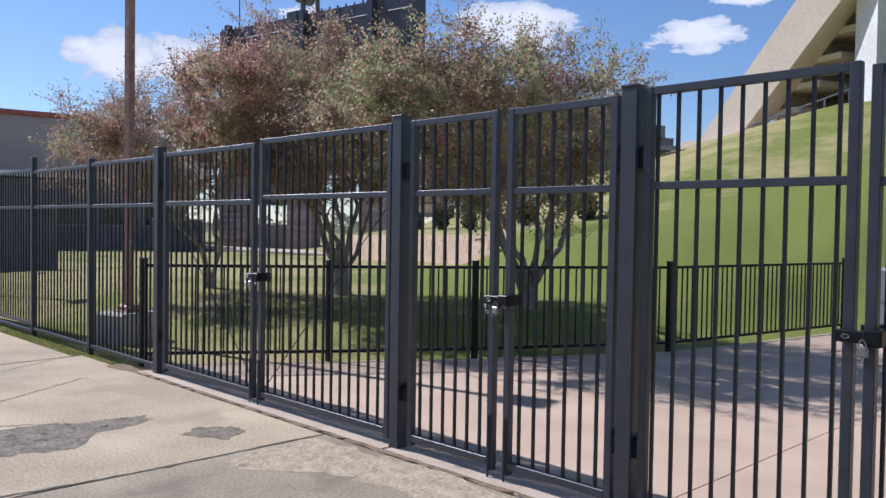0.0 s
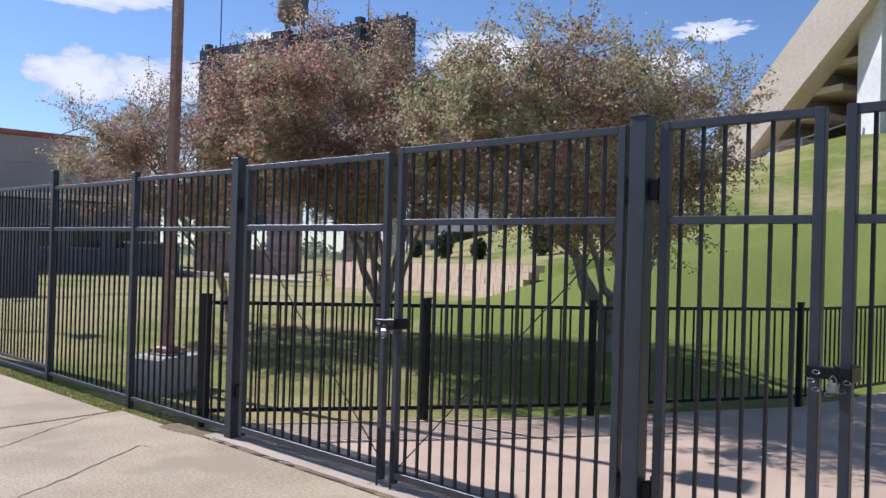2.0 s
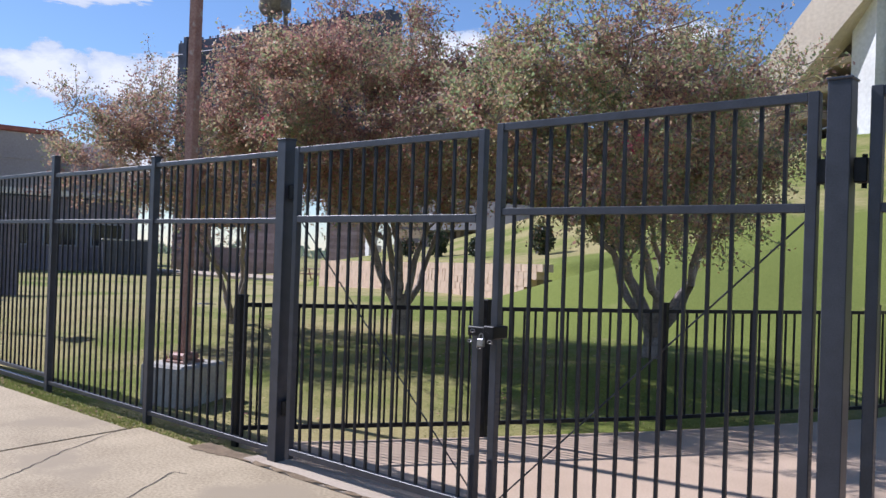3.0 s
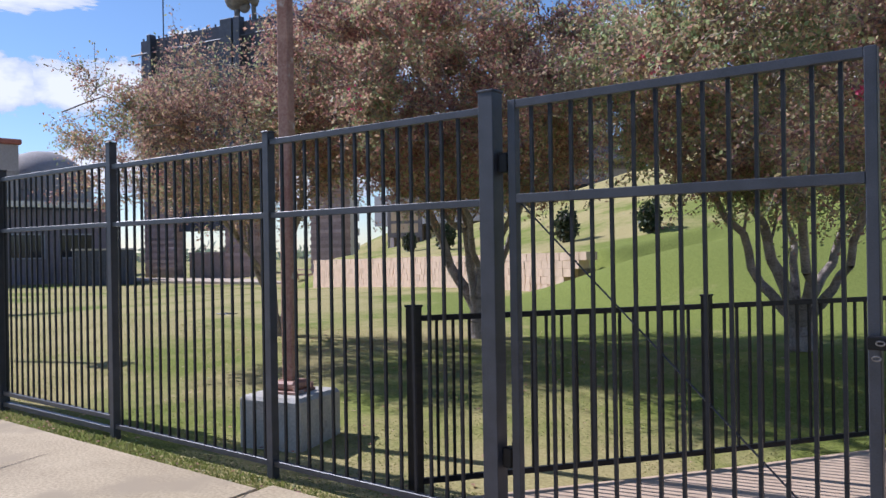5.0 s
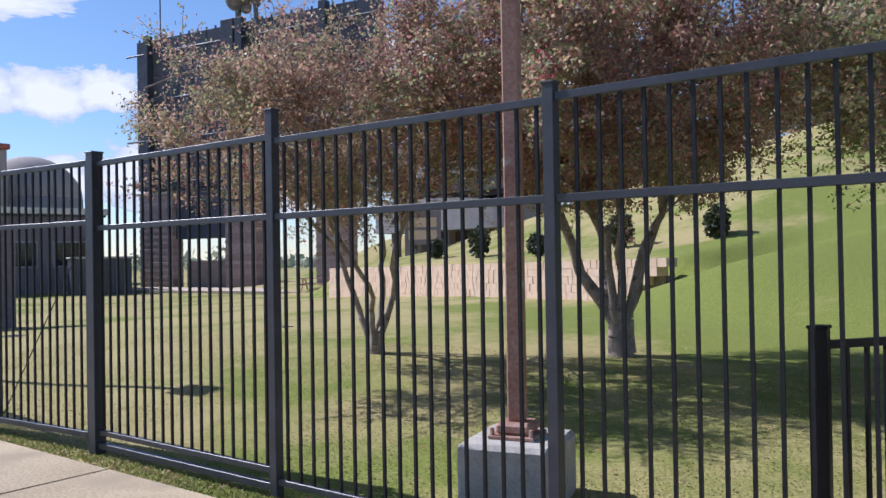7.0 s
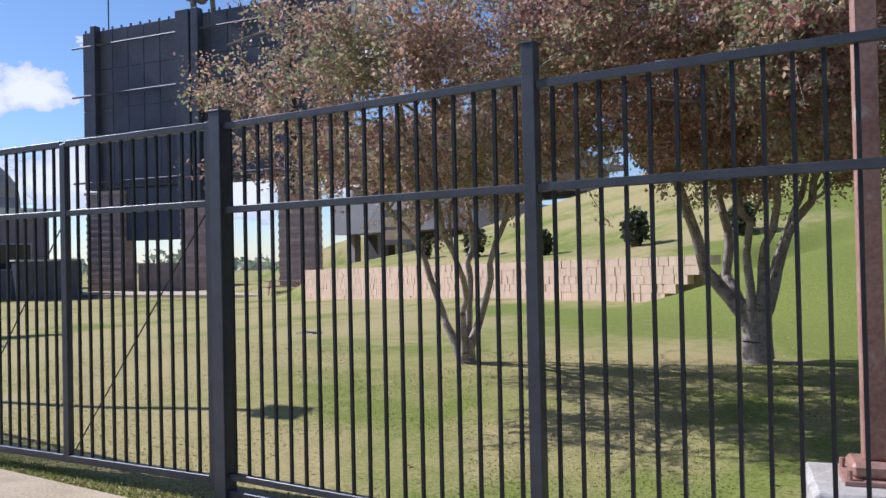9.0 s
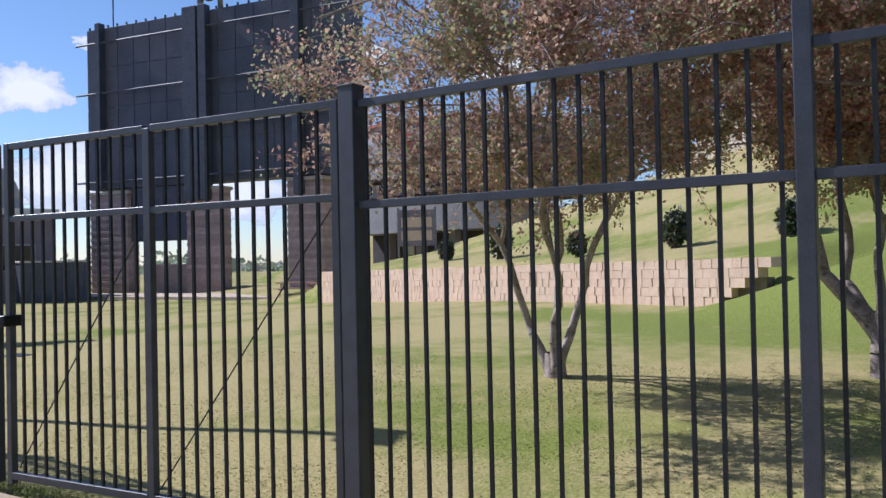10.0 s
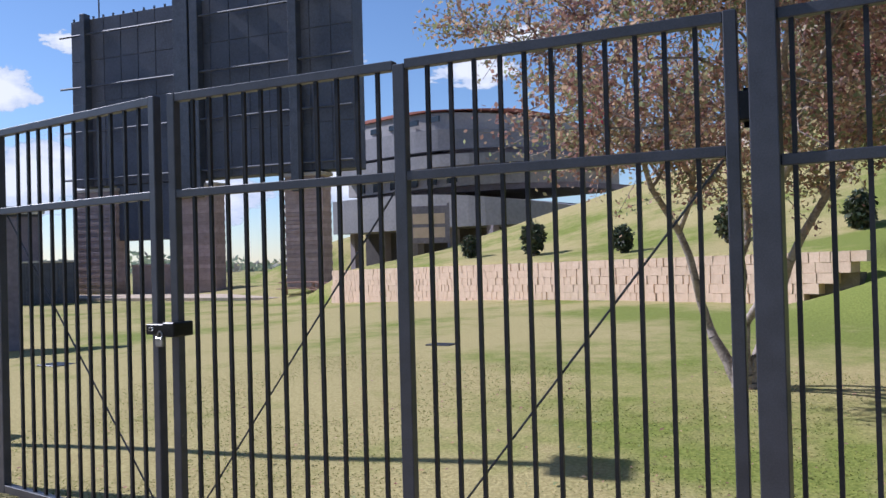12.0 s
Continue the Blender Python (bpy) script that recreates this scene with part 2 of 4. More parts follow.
def share(name, me, m, parent=None):
    """Another object on the same mesh."""
    ob = new(name, me)
    if parent is not None:
        ob.parent = parent
    ob.matrix_basis = m
    return ob


def box(bm, x0, x1, y0, y1, z0, z1, bevel=0.0, m=None):
    r = bmesh.ops.create_cube(bm, size=1.0, matrix=Matrix.Translation(((x0 + x1) / 2, (y0 + y1) / 2, (z0 + z1) / 2)) @ Matrix.Diagonal((abs(x1 - x0), abs(y1 - y0), abs(z1 - z0), 1)))
    vs = r["verts"]
    if bevel:
        es = list({e for v in vs for e in v.link_edges})
        q = bmesh.ops.bevel(bm, geom=es, offset=bevel, segments=1, affect="EDGES")
        vs = q["verts"]
    if m is not None:
        bmesh.ops.transform(bm, matrix=m, verts=list({v for v in vs}))
    return bm


def boxed(x0, x1, y0, y1, z0, z1, bevel=0.0):
    return box(bmesh.new(), x0, x1, y0, y1, z0, z1, bevel)


def rod(bm, a, b, r, sides=8, r2=None):
    a, b = Vector(a), Vector(b)
    m = Matrix.Translation((a + b) / 2) @ (b - a).to_track_quat("Z", "Y").to_matrix().to_4x4()
    bmesh.ops.create_cone(bm, cap_ends=True, segments=sides, radius1=r, radius2=r if r2 is None else r2, depth=(b - a).length, matrix=m)
    return bm


def prism(bm, corners, z0, z1):
    """An upright prism over a plan."""
    lo = [bm.verts.new((x, y, z0)) for x, y in corners]
    hi = [bm.verts.new((x, y, z1)) for x, y in corners]
    bm.faces.new(lo[::-1])
    bm.faces.new(hi)
    k = len(corners)
    for i in range(k):
        bm.faces.new((lo[i], lo[(i + 1) % k], hi[(i + 1) % k], hi[i]))
    return bm


def along(a, b):
    """The pose with x along the line from a to b in plan, y to its left, at a."""
    return Matrix.Translation((a[0], a[1], 0)) @ Matrix.Rotation(math.atan2(b[1] - a[1], b[0] - a[0]), 4, "Z")


def from_arrays(name, verts, faces, mat, parent=None, label="", smooth=False):
    """A mesh of many alike faces, from numpy arrays."""
    me = bpy.data.meshes.new(name)
    k, c = faces.shape
    me.vertices.add(len(verts))
    me.vertices.foreach_set("co", verts.astype(np.float32).ravel())
    me.loops.add(k * c)
    me.loops.foreach_set("vertex_index", faces.astype(np.int32).ravel())
    me.polygons.add(k)
    me.polygons.foreach_set("loop_start", np.arange(0, k * c, c, dtype=np.int32))
    if smooth:
        me.polygons.foreach_set("use_smooth", np.ones(k, dtype=bool))
    me.update(calc_edges=True)
    me.materials.append(mat)
    ob = new(name, me)
    if parent is not None:
        ob.parent = parent
    return tagged(ob, label)


# ---------------- the lie of the land ----------------
LOW_FENCE = ((-7.83, 4.09), (-6.63, 5.86), (-5.67, 7.41), (-4.4, 9.9), (-3.69, 14.28))
WALL_A, WALL_B = (-33.4, 26.65), (-13.74, 17.4)


def ease(a, b, v):
    s = np.clip((v - a) / (b - a), 0, 1)
    return s * s * (3 - 2 * s)


def land(x, y):
    """Height of the ground."""
    x, y = np.asarray(x, float), np.asarray(y, float)
    s = ease(-42, -14, x)
    lx = np.interp(y, [p[1] for p in LOW_FENCE], [p[0] for p in LOW_FENCE])
    inner = 1 - ease(-2.6, -0.1, x - lx)
    z = -0.35 * (1 - s) + s * (0.33 * ease(3.9, 9.2, y) * inner + 0.014 * np.clip(y - 9.5, 0, 40) * inner)
    toe = 16.2 + np.clip(-14 - x, 0, 60) * 0.47
    d = y - toe
    crest = np.clip(26 + (np.minimum(x, -14) + 14) * 1.12, 2.0, 26)
    rise = 0.28 * np.minimum(np.clip(d, 0, 80), crest)
    rise = rise - 0.22 * np.clip(d - crest - 3.0, 0, 12)
    ux, uy = WALL_B[0] - WALL_A[0], WALL_B[1] - WALL_A[1]
    n = math.hypot(ux, uy)
    behind = ((y - WALL_A[1]) * ux - (x - WALL_A[0]) * uy) / n
    on = ((x - WALL_A[0]) * ux + (y - WALL_A[1]) * uy) / n
    terrace = (1.12 + 0.012 * on + 0.16 * behind - z) * ease(0.25, 0.6, behind) * ease(-6.0, 1.0, on) * (1 - ease(n - 0.6, n + 1.2, on)) * (1 - ease(7, 14, behind))
    bank = ease(n - 2.0, n + 1.6, on) * ease(-3.0, 0.5, behind) * (1.0 + 0.16 * np.clip(behind, 0, 9)) * (1 - ease(n + 1.2, n + 10, on)) * (1 - ease(7, 16, behind))
    rise = np.maximum(rise * ease(-0.5, 4, behind + ease(n - 1, n + 3, on) * 9), np.maximum(terrace, bank * 0.9))
    return z + np.maximum(rise, 0)


gx = np.unique(np.concatenate([np.arange(-48, 12, 0.4), np.arange(-110, -48, 4), np.arange(12, 60, 4), [-3000, -800, -300, -160, 100, 200, 500, 1500, 3000]]))
gy = np.unique(np.concatenate([np.arange(3.6, 48, 0.3), np.arange(-40, 3.6, 3.0), np.arange(48, 110, 4), [-3000, -800, -200, -80, 160, 300, 800, 3000]]))
X, Y = np.meshgrid(gx, gy)
Z = land(X, Y) - 0.03
Z = np.where(Y < 3.5, -0.06, Z)
Z += 0.012 * np.sin(X * 1.7 + Y) * np.sin(Y * 1.3 - X * 0.6) * (Y > 4.5) * (Y < 60)
idx = np.arange(X.size).reshape(X.shape)
quads = np.stack([idx[:-1, :-1], idx[:-1, 1:], idx[1:, 1:], idx[1:, :-1]], -1).reshape(-1, 4)
ground = from_arrays("ground", np.stack([X, Y, Z], -1).reshape(-1, 3), quads, TURF, smooth=True)
tagged(ground, "short green and straw-coloured lawn rising to a grassy bank", "lawn", kind="structure")

# the walked path: slabs with open joints, laid between the street and the fence
path = tagged(empty("pavement"), "weathered grey-tan concrete pavement with dirty joints", "pavement", kind="structure")
xs = [7.2, 2.0, -3.85, -8.7, -12.72, -17.2, -21.7, -26.2, -31]
for i in range(len(xs) - 1):
    for y0, y1 in ((-4.7, -0.6), (-0.6, 3.79 if xs[i] > -8 else 3.68)):
        bm = bmesh.new()
        g, lean = 0.008, 0.16 if i in (2, 3) else 0.05
        a, b = xs[i + 1] + g, xs[i] - g
        t0 = lean if xs[i] == -8.7 else 0.0
        t1 = lean if xs[i + 1] == -8.7 else 0.0
        prism(bm, [(a + t1 * 2, y0 + g), (b + t0 * 2, y0 + g), (b - t0, y1 - g), (a - t1, y1 - g)], -0.12, 0.0)
        bmesh.ops.bevel(bm, geom=[e for e in bm.edges if e.verts[0].co.z > -0.01 and e.verts[1].co.z > -0.01], offset=0.008, segments=1, affect="EDGES")
        part("slab", bm, CONCRETE_OLD if i < 2 else CONCRETE, path)
joint = part("joint_bed", boxed(-31, 7.2, -4.7, 3.66, -0.14, -0.03), DIRT, path, "dirt-filled joints")
kerb = tagged(empty("kerb"), "low tan concrete kerb strip under the gates", "kerb", kind="structure")
for a, b in ((-7.35, -3.2), (-3.19, 0.9), (0.91, 3.4)):
    part("kerb_stone", boxed(a, b, 3.803, 4.06, -0.12, 0.012, 0.012), KERB, kerb)


def patch(name, corners, z, mat, label, category, seed, rough=0.08, steps=9):
    """A thin sheet with a ragged outline."""
    rnd = random.Random(seed)
    pts = []
    for i in range(len(corners)):
        (x0, y0), (x1, y1) = corners[i], corners[(i + 1) % len(corners)]
        for k in range(steps):
            f = k / steps
            pts.append((x0 + (x1 - x0) * f + rnd.uniform(-rough, rough), y0 + (y1 - y0) * f + rnd.uniform(-rough, rough)))
    bm = bmesh.new()
    mid = bm.verts.new((sum(p[0] for p in pts) / len(pts), sum(p[1] for p in pts) / len(pts), z))
    rim = [bm.verts.new((x, y, z - 0.002)) for x, y in pts]
    for i in range(len(rim)):
        bm.faces.new((mid, rim[i], rim[(i + 1) % len(rim)]))
    return tagged(part(name, bm, mat), label, category, kind="structure")


patch("worn_patch", [(-5.3, 1.3), (-5.6, 1.85), (-5.61, 2.19), (-5.43, 2.52), (-5.38, 2.98), (-5.14, 2.95), (-5.03, 2.51), (-4.69, 2.17), (-4.83, 1.72), (-4.9, 1.3)], 0.004, WORN, "rough worn-away concrete with exposed aggregate", "worn patch", 3, 0.045, 7)
patch("worn_patch", [(-4.54, 2.94), (-4.68, 3.13), (-4.53, 3.38), (-4.31, 3.35), (-4.21, 3.12)], 0.004, WORN, "small worn-away concrete spot with exposed aggregate", "worn patch", 4, 0.03, 7)
patch("worn_patch", [(-3.8, 3.62), (-3.38, 3.7), (-2.54, 3.76), (-1.2, 3.76), (-1.3, 3.3), (-2.6, 3.3), (-3.3, 3.12), (-3.5, 2.8), (-3.75, 2.85)], 0.003, SPALL, "spalled tan concrete beside the kerb", "worn patch", 5, 0.05)


def crack(points, width, seed):
    rnd = random.Random(seed)
    bm = bmesh.new()
    l, r = [], []
    for (x0, y0), (x1, y1) in zip(points, points[1:]):
        for k in range(14):
            f = k / 14
            x, y = x0 + (x1 - x0) * f + rnd.uniform(-0.012, 0.012), y0 + (y1 - y0) * f + rnd.uniform(-0.012, 0.012)
            w = width * rnd.uniform(0.4, 1.0)
            l.append(bm.verts.new((x - w, y, 0.003)))
            r.append(bm.verts.new((x + w, y, 0.003)))
    for i in range(len(l) - 1):
        bm.faces.new((l[i], r[i], r[i + 1], l[i + 1]))
    tagged(part("crack", bm, DIRT), "thin dark crack across the concrete pavement", "crack", kind="structure")


crack([(-6.3, 1.6), (-6.74, 2.32), (-7.28, 3.1), (-7.36, 3.22), (-7.25, 3.28)], 0.009, 1)
crack([(-3.93, 0.2), (-3.9, 1.46), (-3.83, 2.48), (-3.86, 3.76)], 0.016, 2)
crack([(-7.7, 1.9), (-7.98, 2.34), (-8.41, 2.9), (-8.9, 3.66)], 0.008, 3)
crack([(-5.62, 2.2), (-5.75, 1.9), (-5.7, 1.3)], 0.01, 4)
for k, x in enumerate((-7.2, -6.0, -4.8, -3.6, -2.4, -1.2, 0.0)):
    bm = bmesh.new()
    rnd = random.Random(40 + k)
    rows = [(x + q * 0.1, 3.797 + rnd.uniform(-0.03, 0.012), 3.803 + rnd.uniform(0.0, 0.02)) for q in range(13)]
    lo, hi = [bm.verts.new((a, b, 0.003)) for a, b, c in rows], [bm.verts.new((a, c, 0.016)) for a, b, c in rows]
    for q in range(12):
        bm.faces.new((lo[q], lo[q + 1], hi[q + 1], hi[q]))
    tagged(part("kerb_joint", bm, SOIL), "soil-filled worn joint along the kerb", "joint", kind="structure")
crack([(-10.6, 2.2), (-10.9, 3.0), (-11.0, 3.3)], 0.006, 6)
patch("bare_earth", [(-7.95, 3.69), (-7.6, 3.72), (-7.25, 3.8), (-7.22, 3.9), (-7.95, 3.92)], 0.006, SOIL, "bare soil at the end of the kerb", "soil", 8, 0.018)

# the pad behind the gates, bounded by the low fence
pad = tagged(empty("pad"), "tan concrete pad behind the gates", "pavement", kind="structure")
edge = [(x + 0.03, y) for x, y in LOW_FENCE]
cuts = [4.075, 7.4, 11.0, 14.6]
for (y0, y1) in zip(cuts, cuts[1:]):
    inside = [p for p in edge if y0 + 0.05 < p[1] < y1 - 0.05]
    ex = lambda y: float(np.interp(y, [p[1] for p in edge], [p[0] for p in edge]))
    for xa, xb in ((None, -1.2), (-1.2, 3.2), (3.2, 8.0)):
        g = 0.006
        if xa is None:
            pts = [(ex(y0), y0 + g)] + [(xb - g, y0 + g), (xb - g, y1 - g)] + [(ex(y1), y1 - g)] + inside[::-1]
        else:
            pts = [(xa + g, y0 + g), (xb - g, y0 + g), (xb - g, y1 - g), (xa + g, y1 - g)]
        part("slab", prism(bmesh.new(), pts, -0.1, 0.0), PAD, pad)

# ---------------- the tall fence and its gates ----------------
FY = 3.95
def post(x, width, top, parent=None, y=FY, z0=0.0, cap=True, mat=FENCE):
    h = width / 2
    bm = boxed(x - h, x + h, y - h, y + h, z0 - 0.05, top - 0.012, 0.004)
    if cap:
        box(bm, x - h - 0.006, x + h + 0.006, y - h - 0.006, y + h + 0.006, top - 0.014, top, 0.004)
    return part("post", bm, mat, parent)


def bar(name, x0, x1, z, size, parent, y=FY, mat=FENCE):
    return part(name, boxed(x0, x1, y - size / 2, y + size / 2, z - size / 2, z + size / 2, 0.003), mat, parent)


def pickets(first, last, count, z0, z1, parent, y=FY, size=0.0175, mat=PICKET, seed=0):
    me = None
    rnd = random.Random(seed)
    for i in range(count):
        x = first + (last - first) * i / (count - 1)
        if me is None:
            ob = part("picket", boxed(-size / 2, size / 2, -size / 2, size / 2, z0, z1), mat, parent)
            me = ob.data
            ob.matrix_basis = Matrix.Translation((x, y, 0))
        else:
            share("picket", me, pose(x, y, 0, rnd.uniform(-0.12, 0.12), rnd.uniform(-0.12, 0.12), 0), parent)


tall_fence = tagged(empty("fence"), "tall charcoal steel picket fence beside the concrete pavement", "fence")


def panel(x0, x1, top, row, double=False, seed=0):
    th = tall_fence
    lowest = 0.155 if double else 0.085
    bar("top_rail", x0, x1, top, 0.042, th)
    bar("middle_rail", x0, x1, 1.835, 0.042, th)
    bar("bottom_rail", x0, x1, lowest, 0.042, th)
    if double:
        bar("ground_rail", x0, x1, 0.045, 0.05, th)
    pickets(*row, lowest, top, th, seed=seed)


def gate_leaf(x0, x1, rows, top=2.4, bottom=0.11, middle=1.885, pipe=0.042, splits=(), rods=(), label="charcoal steel picket gate leaf, closed", seed=0):
    """A leaf with its stiles, three rails and pickets; rods brace the bays from corner to corner."""
    th = tagged(empty("metal_gate"), label, "gate", "gates in the fence")
    w = 0.05
    for name, a in (("stile", x0), ("stile", x1 - w)):
        part(name, boxed(a, a + w, FY - w / 2, FY + w / 2, bottom - 0.06, top + 0.012, 0.004), FENCE, th)
    edges = [x0 + w, *splits, x1 - w]
    for s in splits:
        part("centre_bar", boxed(s - 0.03, s + 0.03, FY - w / 2, FY + w / 2, bottom - 0.03, top - 0.01, 0.004), FENCE, th)
    for row, a, b in zip(rows, edges, edges[1:]):
        a2, b2 = a + (0.03 if a in splits else 0), b - (0.03 if b in splits else 0)
        bar("top_rail", a2, b2, top - 0.012, 0.044, th)
        bar("middle_rail", a2, b2, middle, pipe, th)
        bar("bottom_rail", a2, b2, bottom, 0.05, th)
        pickets(*row, bottom, top - 0.02, th, seed=seed)
    for (xa, za), (xb, zb) in rods:
        part("brace_rod", rod(bmesh.new(), (xa, FY + 0.03, za), (xb, FY + 0.03, zb), 0.005, 6), FENCE, th)
    return th


def latch(th, x, z, chain, seed):
    """A box latch over the two stiles, with a chain and padlock."""
    bm = boxed(x - 0.09, x + 0.1, FY - 0.075, FY - 0.03, z - 0.028, z + 0.028, 0.005)
    box(bm, x + 0.035, x + 0.115, FY - 0.085, FY + 0.06, z - 0.038, z + 0.038, 0.006)
    part("latch", bm, BLACK, th, "black box latch")
    rnd = random.Random(seed)
    for i in range(chain):
        a = i / max(1, chain - 1) * math.pi * 1.5
        bm = bmesh.new()
        c = Vector((x + 0.02 + 0.075 * math.cos(a + 2.4), FY - 0.093 - 0.012 * math.sin(a), z - 0.015 + 0.055 * math.sin(a + 2.4) - 0.02))
        for k in range(8):
            t0, t1 = k / 8 * math.tau, (k + 1) / 8 * math.tau
            rod(bm, c + Vector((0.017 * math.cos(t0), 0.004 * math.sin(t0) * rnd.uniform(-1, 1), 0.009 * math.sin(t0))), c + Vector((0.017 * math.cos(t1), 0.002, 0.009 * math.sin(t1))), 0.0032, 5)
        part("chain_link", bm, STEEL, th)
    lock = part("padlock", boxed(x + 0.02, x + 0.068, FY - 0.122, FY - 0.096, z - 0.085, z - 0.035, 0.006), STEEL, th, "worn steel padlock")
    bm = bmesh.new()
    for k in range(8):
        t0, t1 = k / 8 * math.pi, (k + 1) / 8 * math.pi
        rod(bm, (x + 0.044 + 0.016 * math.cos(t0), FY - 0.109, z - 0.037 + 0.032 * math.sin(t0)), (x + 0.044 + 0.016 * math.cos(t1), FY - 0.109, z - 0.037 + 0.032 * math.sin(t1)), 0.004, 6)
    part("shackle", bm, STEEL, lock)


def fence_post(x, width, top, label=""):
    return tagged(post(x, width, top, tall_fence), label)


fence_post(1.3, 0.1, 2.46)
fence_post(-1.2, 0.1, 2.46)
fence_post(-3.17, 0.1, 2.46)
fence_post(-7.12, 0.1, 2.46)
fence_post(-9.045, 0.065, 2.43)
fence_post(-11.16, 0.068, 2.55, "taller square post")
fence_post(-13.37, 0.1, 2.47)
fence_post(-19.77, 0.1, 2.46)
panel(-9.01, -7.172, 2.35, (-8.9, -7.349, 14), seed=1)
panel(-11.125, -9.08, 2.335, (-11.045, -9.125, 17), seed=2)
panel(-13.32, -11.195, 2.365, (-13.275, -11.25, 18), True, seed=3)
gate_a = gate_leaf(0.05, 1.22, [(0.135, 1.13, 9)], seed=4)
gate_b = gate_leaf(-1.12, 0.005, [(-1.041, -0.089, 9)], top=2.425, middle=1.893, seed=5)
gate_c = gate_leaf(-2.12, -1.29, [(-2.0, -1.411, 6)], top=2.4, seed=6, label="narrow charcoal steel picket gate leaf, closed and chained")
gate_d = gate_leaf(-3.05, -2.21, [(-2.933, -2.344, 6)], top=2.4, seed=7, label="narrow charcoal steel picket gate leaf, closed and chained")
gate_e = gate_leaf(-5.08, -3.26, [(-4.949, -3.41, 14)], seed=8, rods=[((-5.04, 0.16), (-3.31, 1.84))], label="charcoal steel picket gate leaf with a brace rod, chained")
gate_f = gate_leaf(-6.99, -5.17, [(-6.849, -5.311, 14)], top=2.376, middle=1.847, pipe=0.05, seed=9, rods=[((-5.21, 0.16), (-6.94, 1.82))], label="charcoal steel picket gate leaf with a brace rod, chained")
# the wide pair stands a little ajar towards the pavement
gate_g = gate_leaf(-16.293, -13.465, [(-16.135, -15.023, 11), (-14.768, -13.617, 11)], splits=(-14.905,), seed=10, rods=[((-16.233, 0.16), (-14.935, 1.86)), ((-14.875, 0.16), (-13.53, 1.86))], label="wide charcoal steel gate leaf standing slightly ajar, with brace rods")
gate_h = gate_leaf(-19.66, -16.357, [(-19.5, -18.128, 11), (-17.779, -16.52, 11)], splits=(-18.008,), seed=11, rods=[((-16.417, 0.16), (-17.978, 1.86)), ((-18.038, 0.16), (-19.6, 1.86))], label="wide charcoal steel gate leaf standing slightly ajar, with brace rods")
latch(gate_c, -2.165, 1.18, 7, 1)
latch(gate_e, -5.125, 1.17, 5, 2)
latch(gate_g, -16.333, 1.18, 2, 3)
latch(gate_b, 0.028, 1.18, 3, 4)


def hinge(th, x, z):
    h = part("hinge", boxed(x - 0.028, x + 0.028, FY - 0.02, FY + 0.05, z - 0.055, z + 0.055, 0.005), BLACK, th, "black hinge block")
    part("pin", rod(bmesh.new(), (x, FY + 0.052, z - 0.075), (x, FY + 0.052, z + 0.075), 0.012, 8), BLACK, h)


for gate, hx in ((gate_f, -7.03), (gate_e, -3.24), (gate_d, -3.085), (gate_c, -1.27), (gate_b, -1.135), (gate_g, -13.445), (gate_h, -19.69), (gate_a, 1.235)):
    for hz in (0.42, 2.05):
        hinge(gate, hx, hz)

gate_g.matrix_basis = Matrix.Translation((-13.46, FY + 0.02, 0)) @ Matrix.Rotation(radians(4.8), 4, "Z") @ Matrix.Translation((13.46, -FY, 0))
gate_h.matrix_basis = Matrix.Translation((-19.66, FY, 0)) @ Matrix.Rotation(radians(-4.0), 4, "Z") @ Matrix.Translation((19.66, -FY, 0))

# drop rods at the foot of the meeting stiles
for gate, dx in ((gate_d, -2.235), (gate_c, -2.095), (gate_f, -5.195), (gate_e, -5.055)):
    part("drop_rod", rod(bmesh.new(), (dx, FY - 0.035, 0.012), (dx, FY - 0.035, 0.42), 0.008, 8), FENCE, gate)

# ---------------- the low black fence ----------------
low = tagged(empty("low_fence"), "low black steel picket fence between the pad and the lawn", "fence")
for i, (x, y) in enumerate(LOW_FENCE):
    post(x, 0.064 if i else 0.075, 1.23, low, y=y, mat=BLACK)
for i, (a, b) in enumerate(zip(LOW_FENCE, LOW_FENCE[1:])):
    n = math.hypot(b[0] - a[0], b[1] - a[1])
    m = along(a, b)
    made = []
    for name, z in (("top_rail", 1.145), ("bottom_rail", 0.12)):
        made.append(bar(name, 0.04, n - 0.04, z, 0.036, low, y=0, mat=BLACK))
        made[-1].matrix_basis = m
    before = set(low.children)
    pickets(0.04 + (n - 0.08) / round(n / 0.115), n - 0.04 - (n - 0.08) / round(n / 0.115), round(n / 0.115) - 1, 0.12, 1.145, low, y=0, size=0.017, mat=BLACK, seed=20 + i)
    for ob in set(low.children) - before:
        ob.matrix_basis = m @ ob.matrix_basis

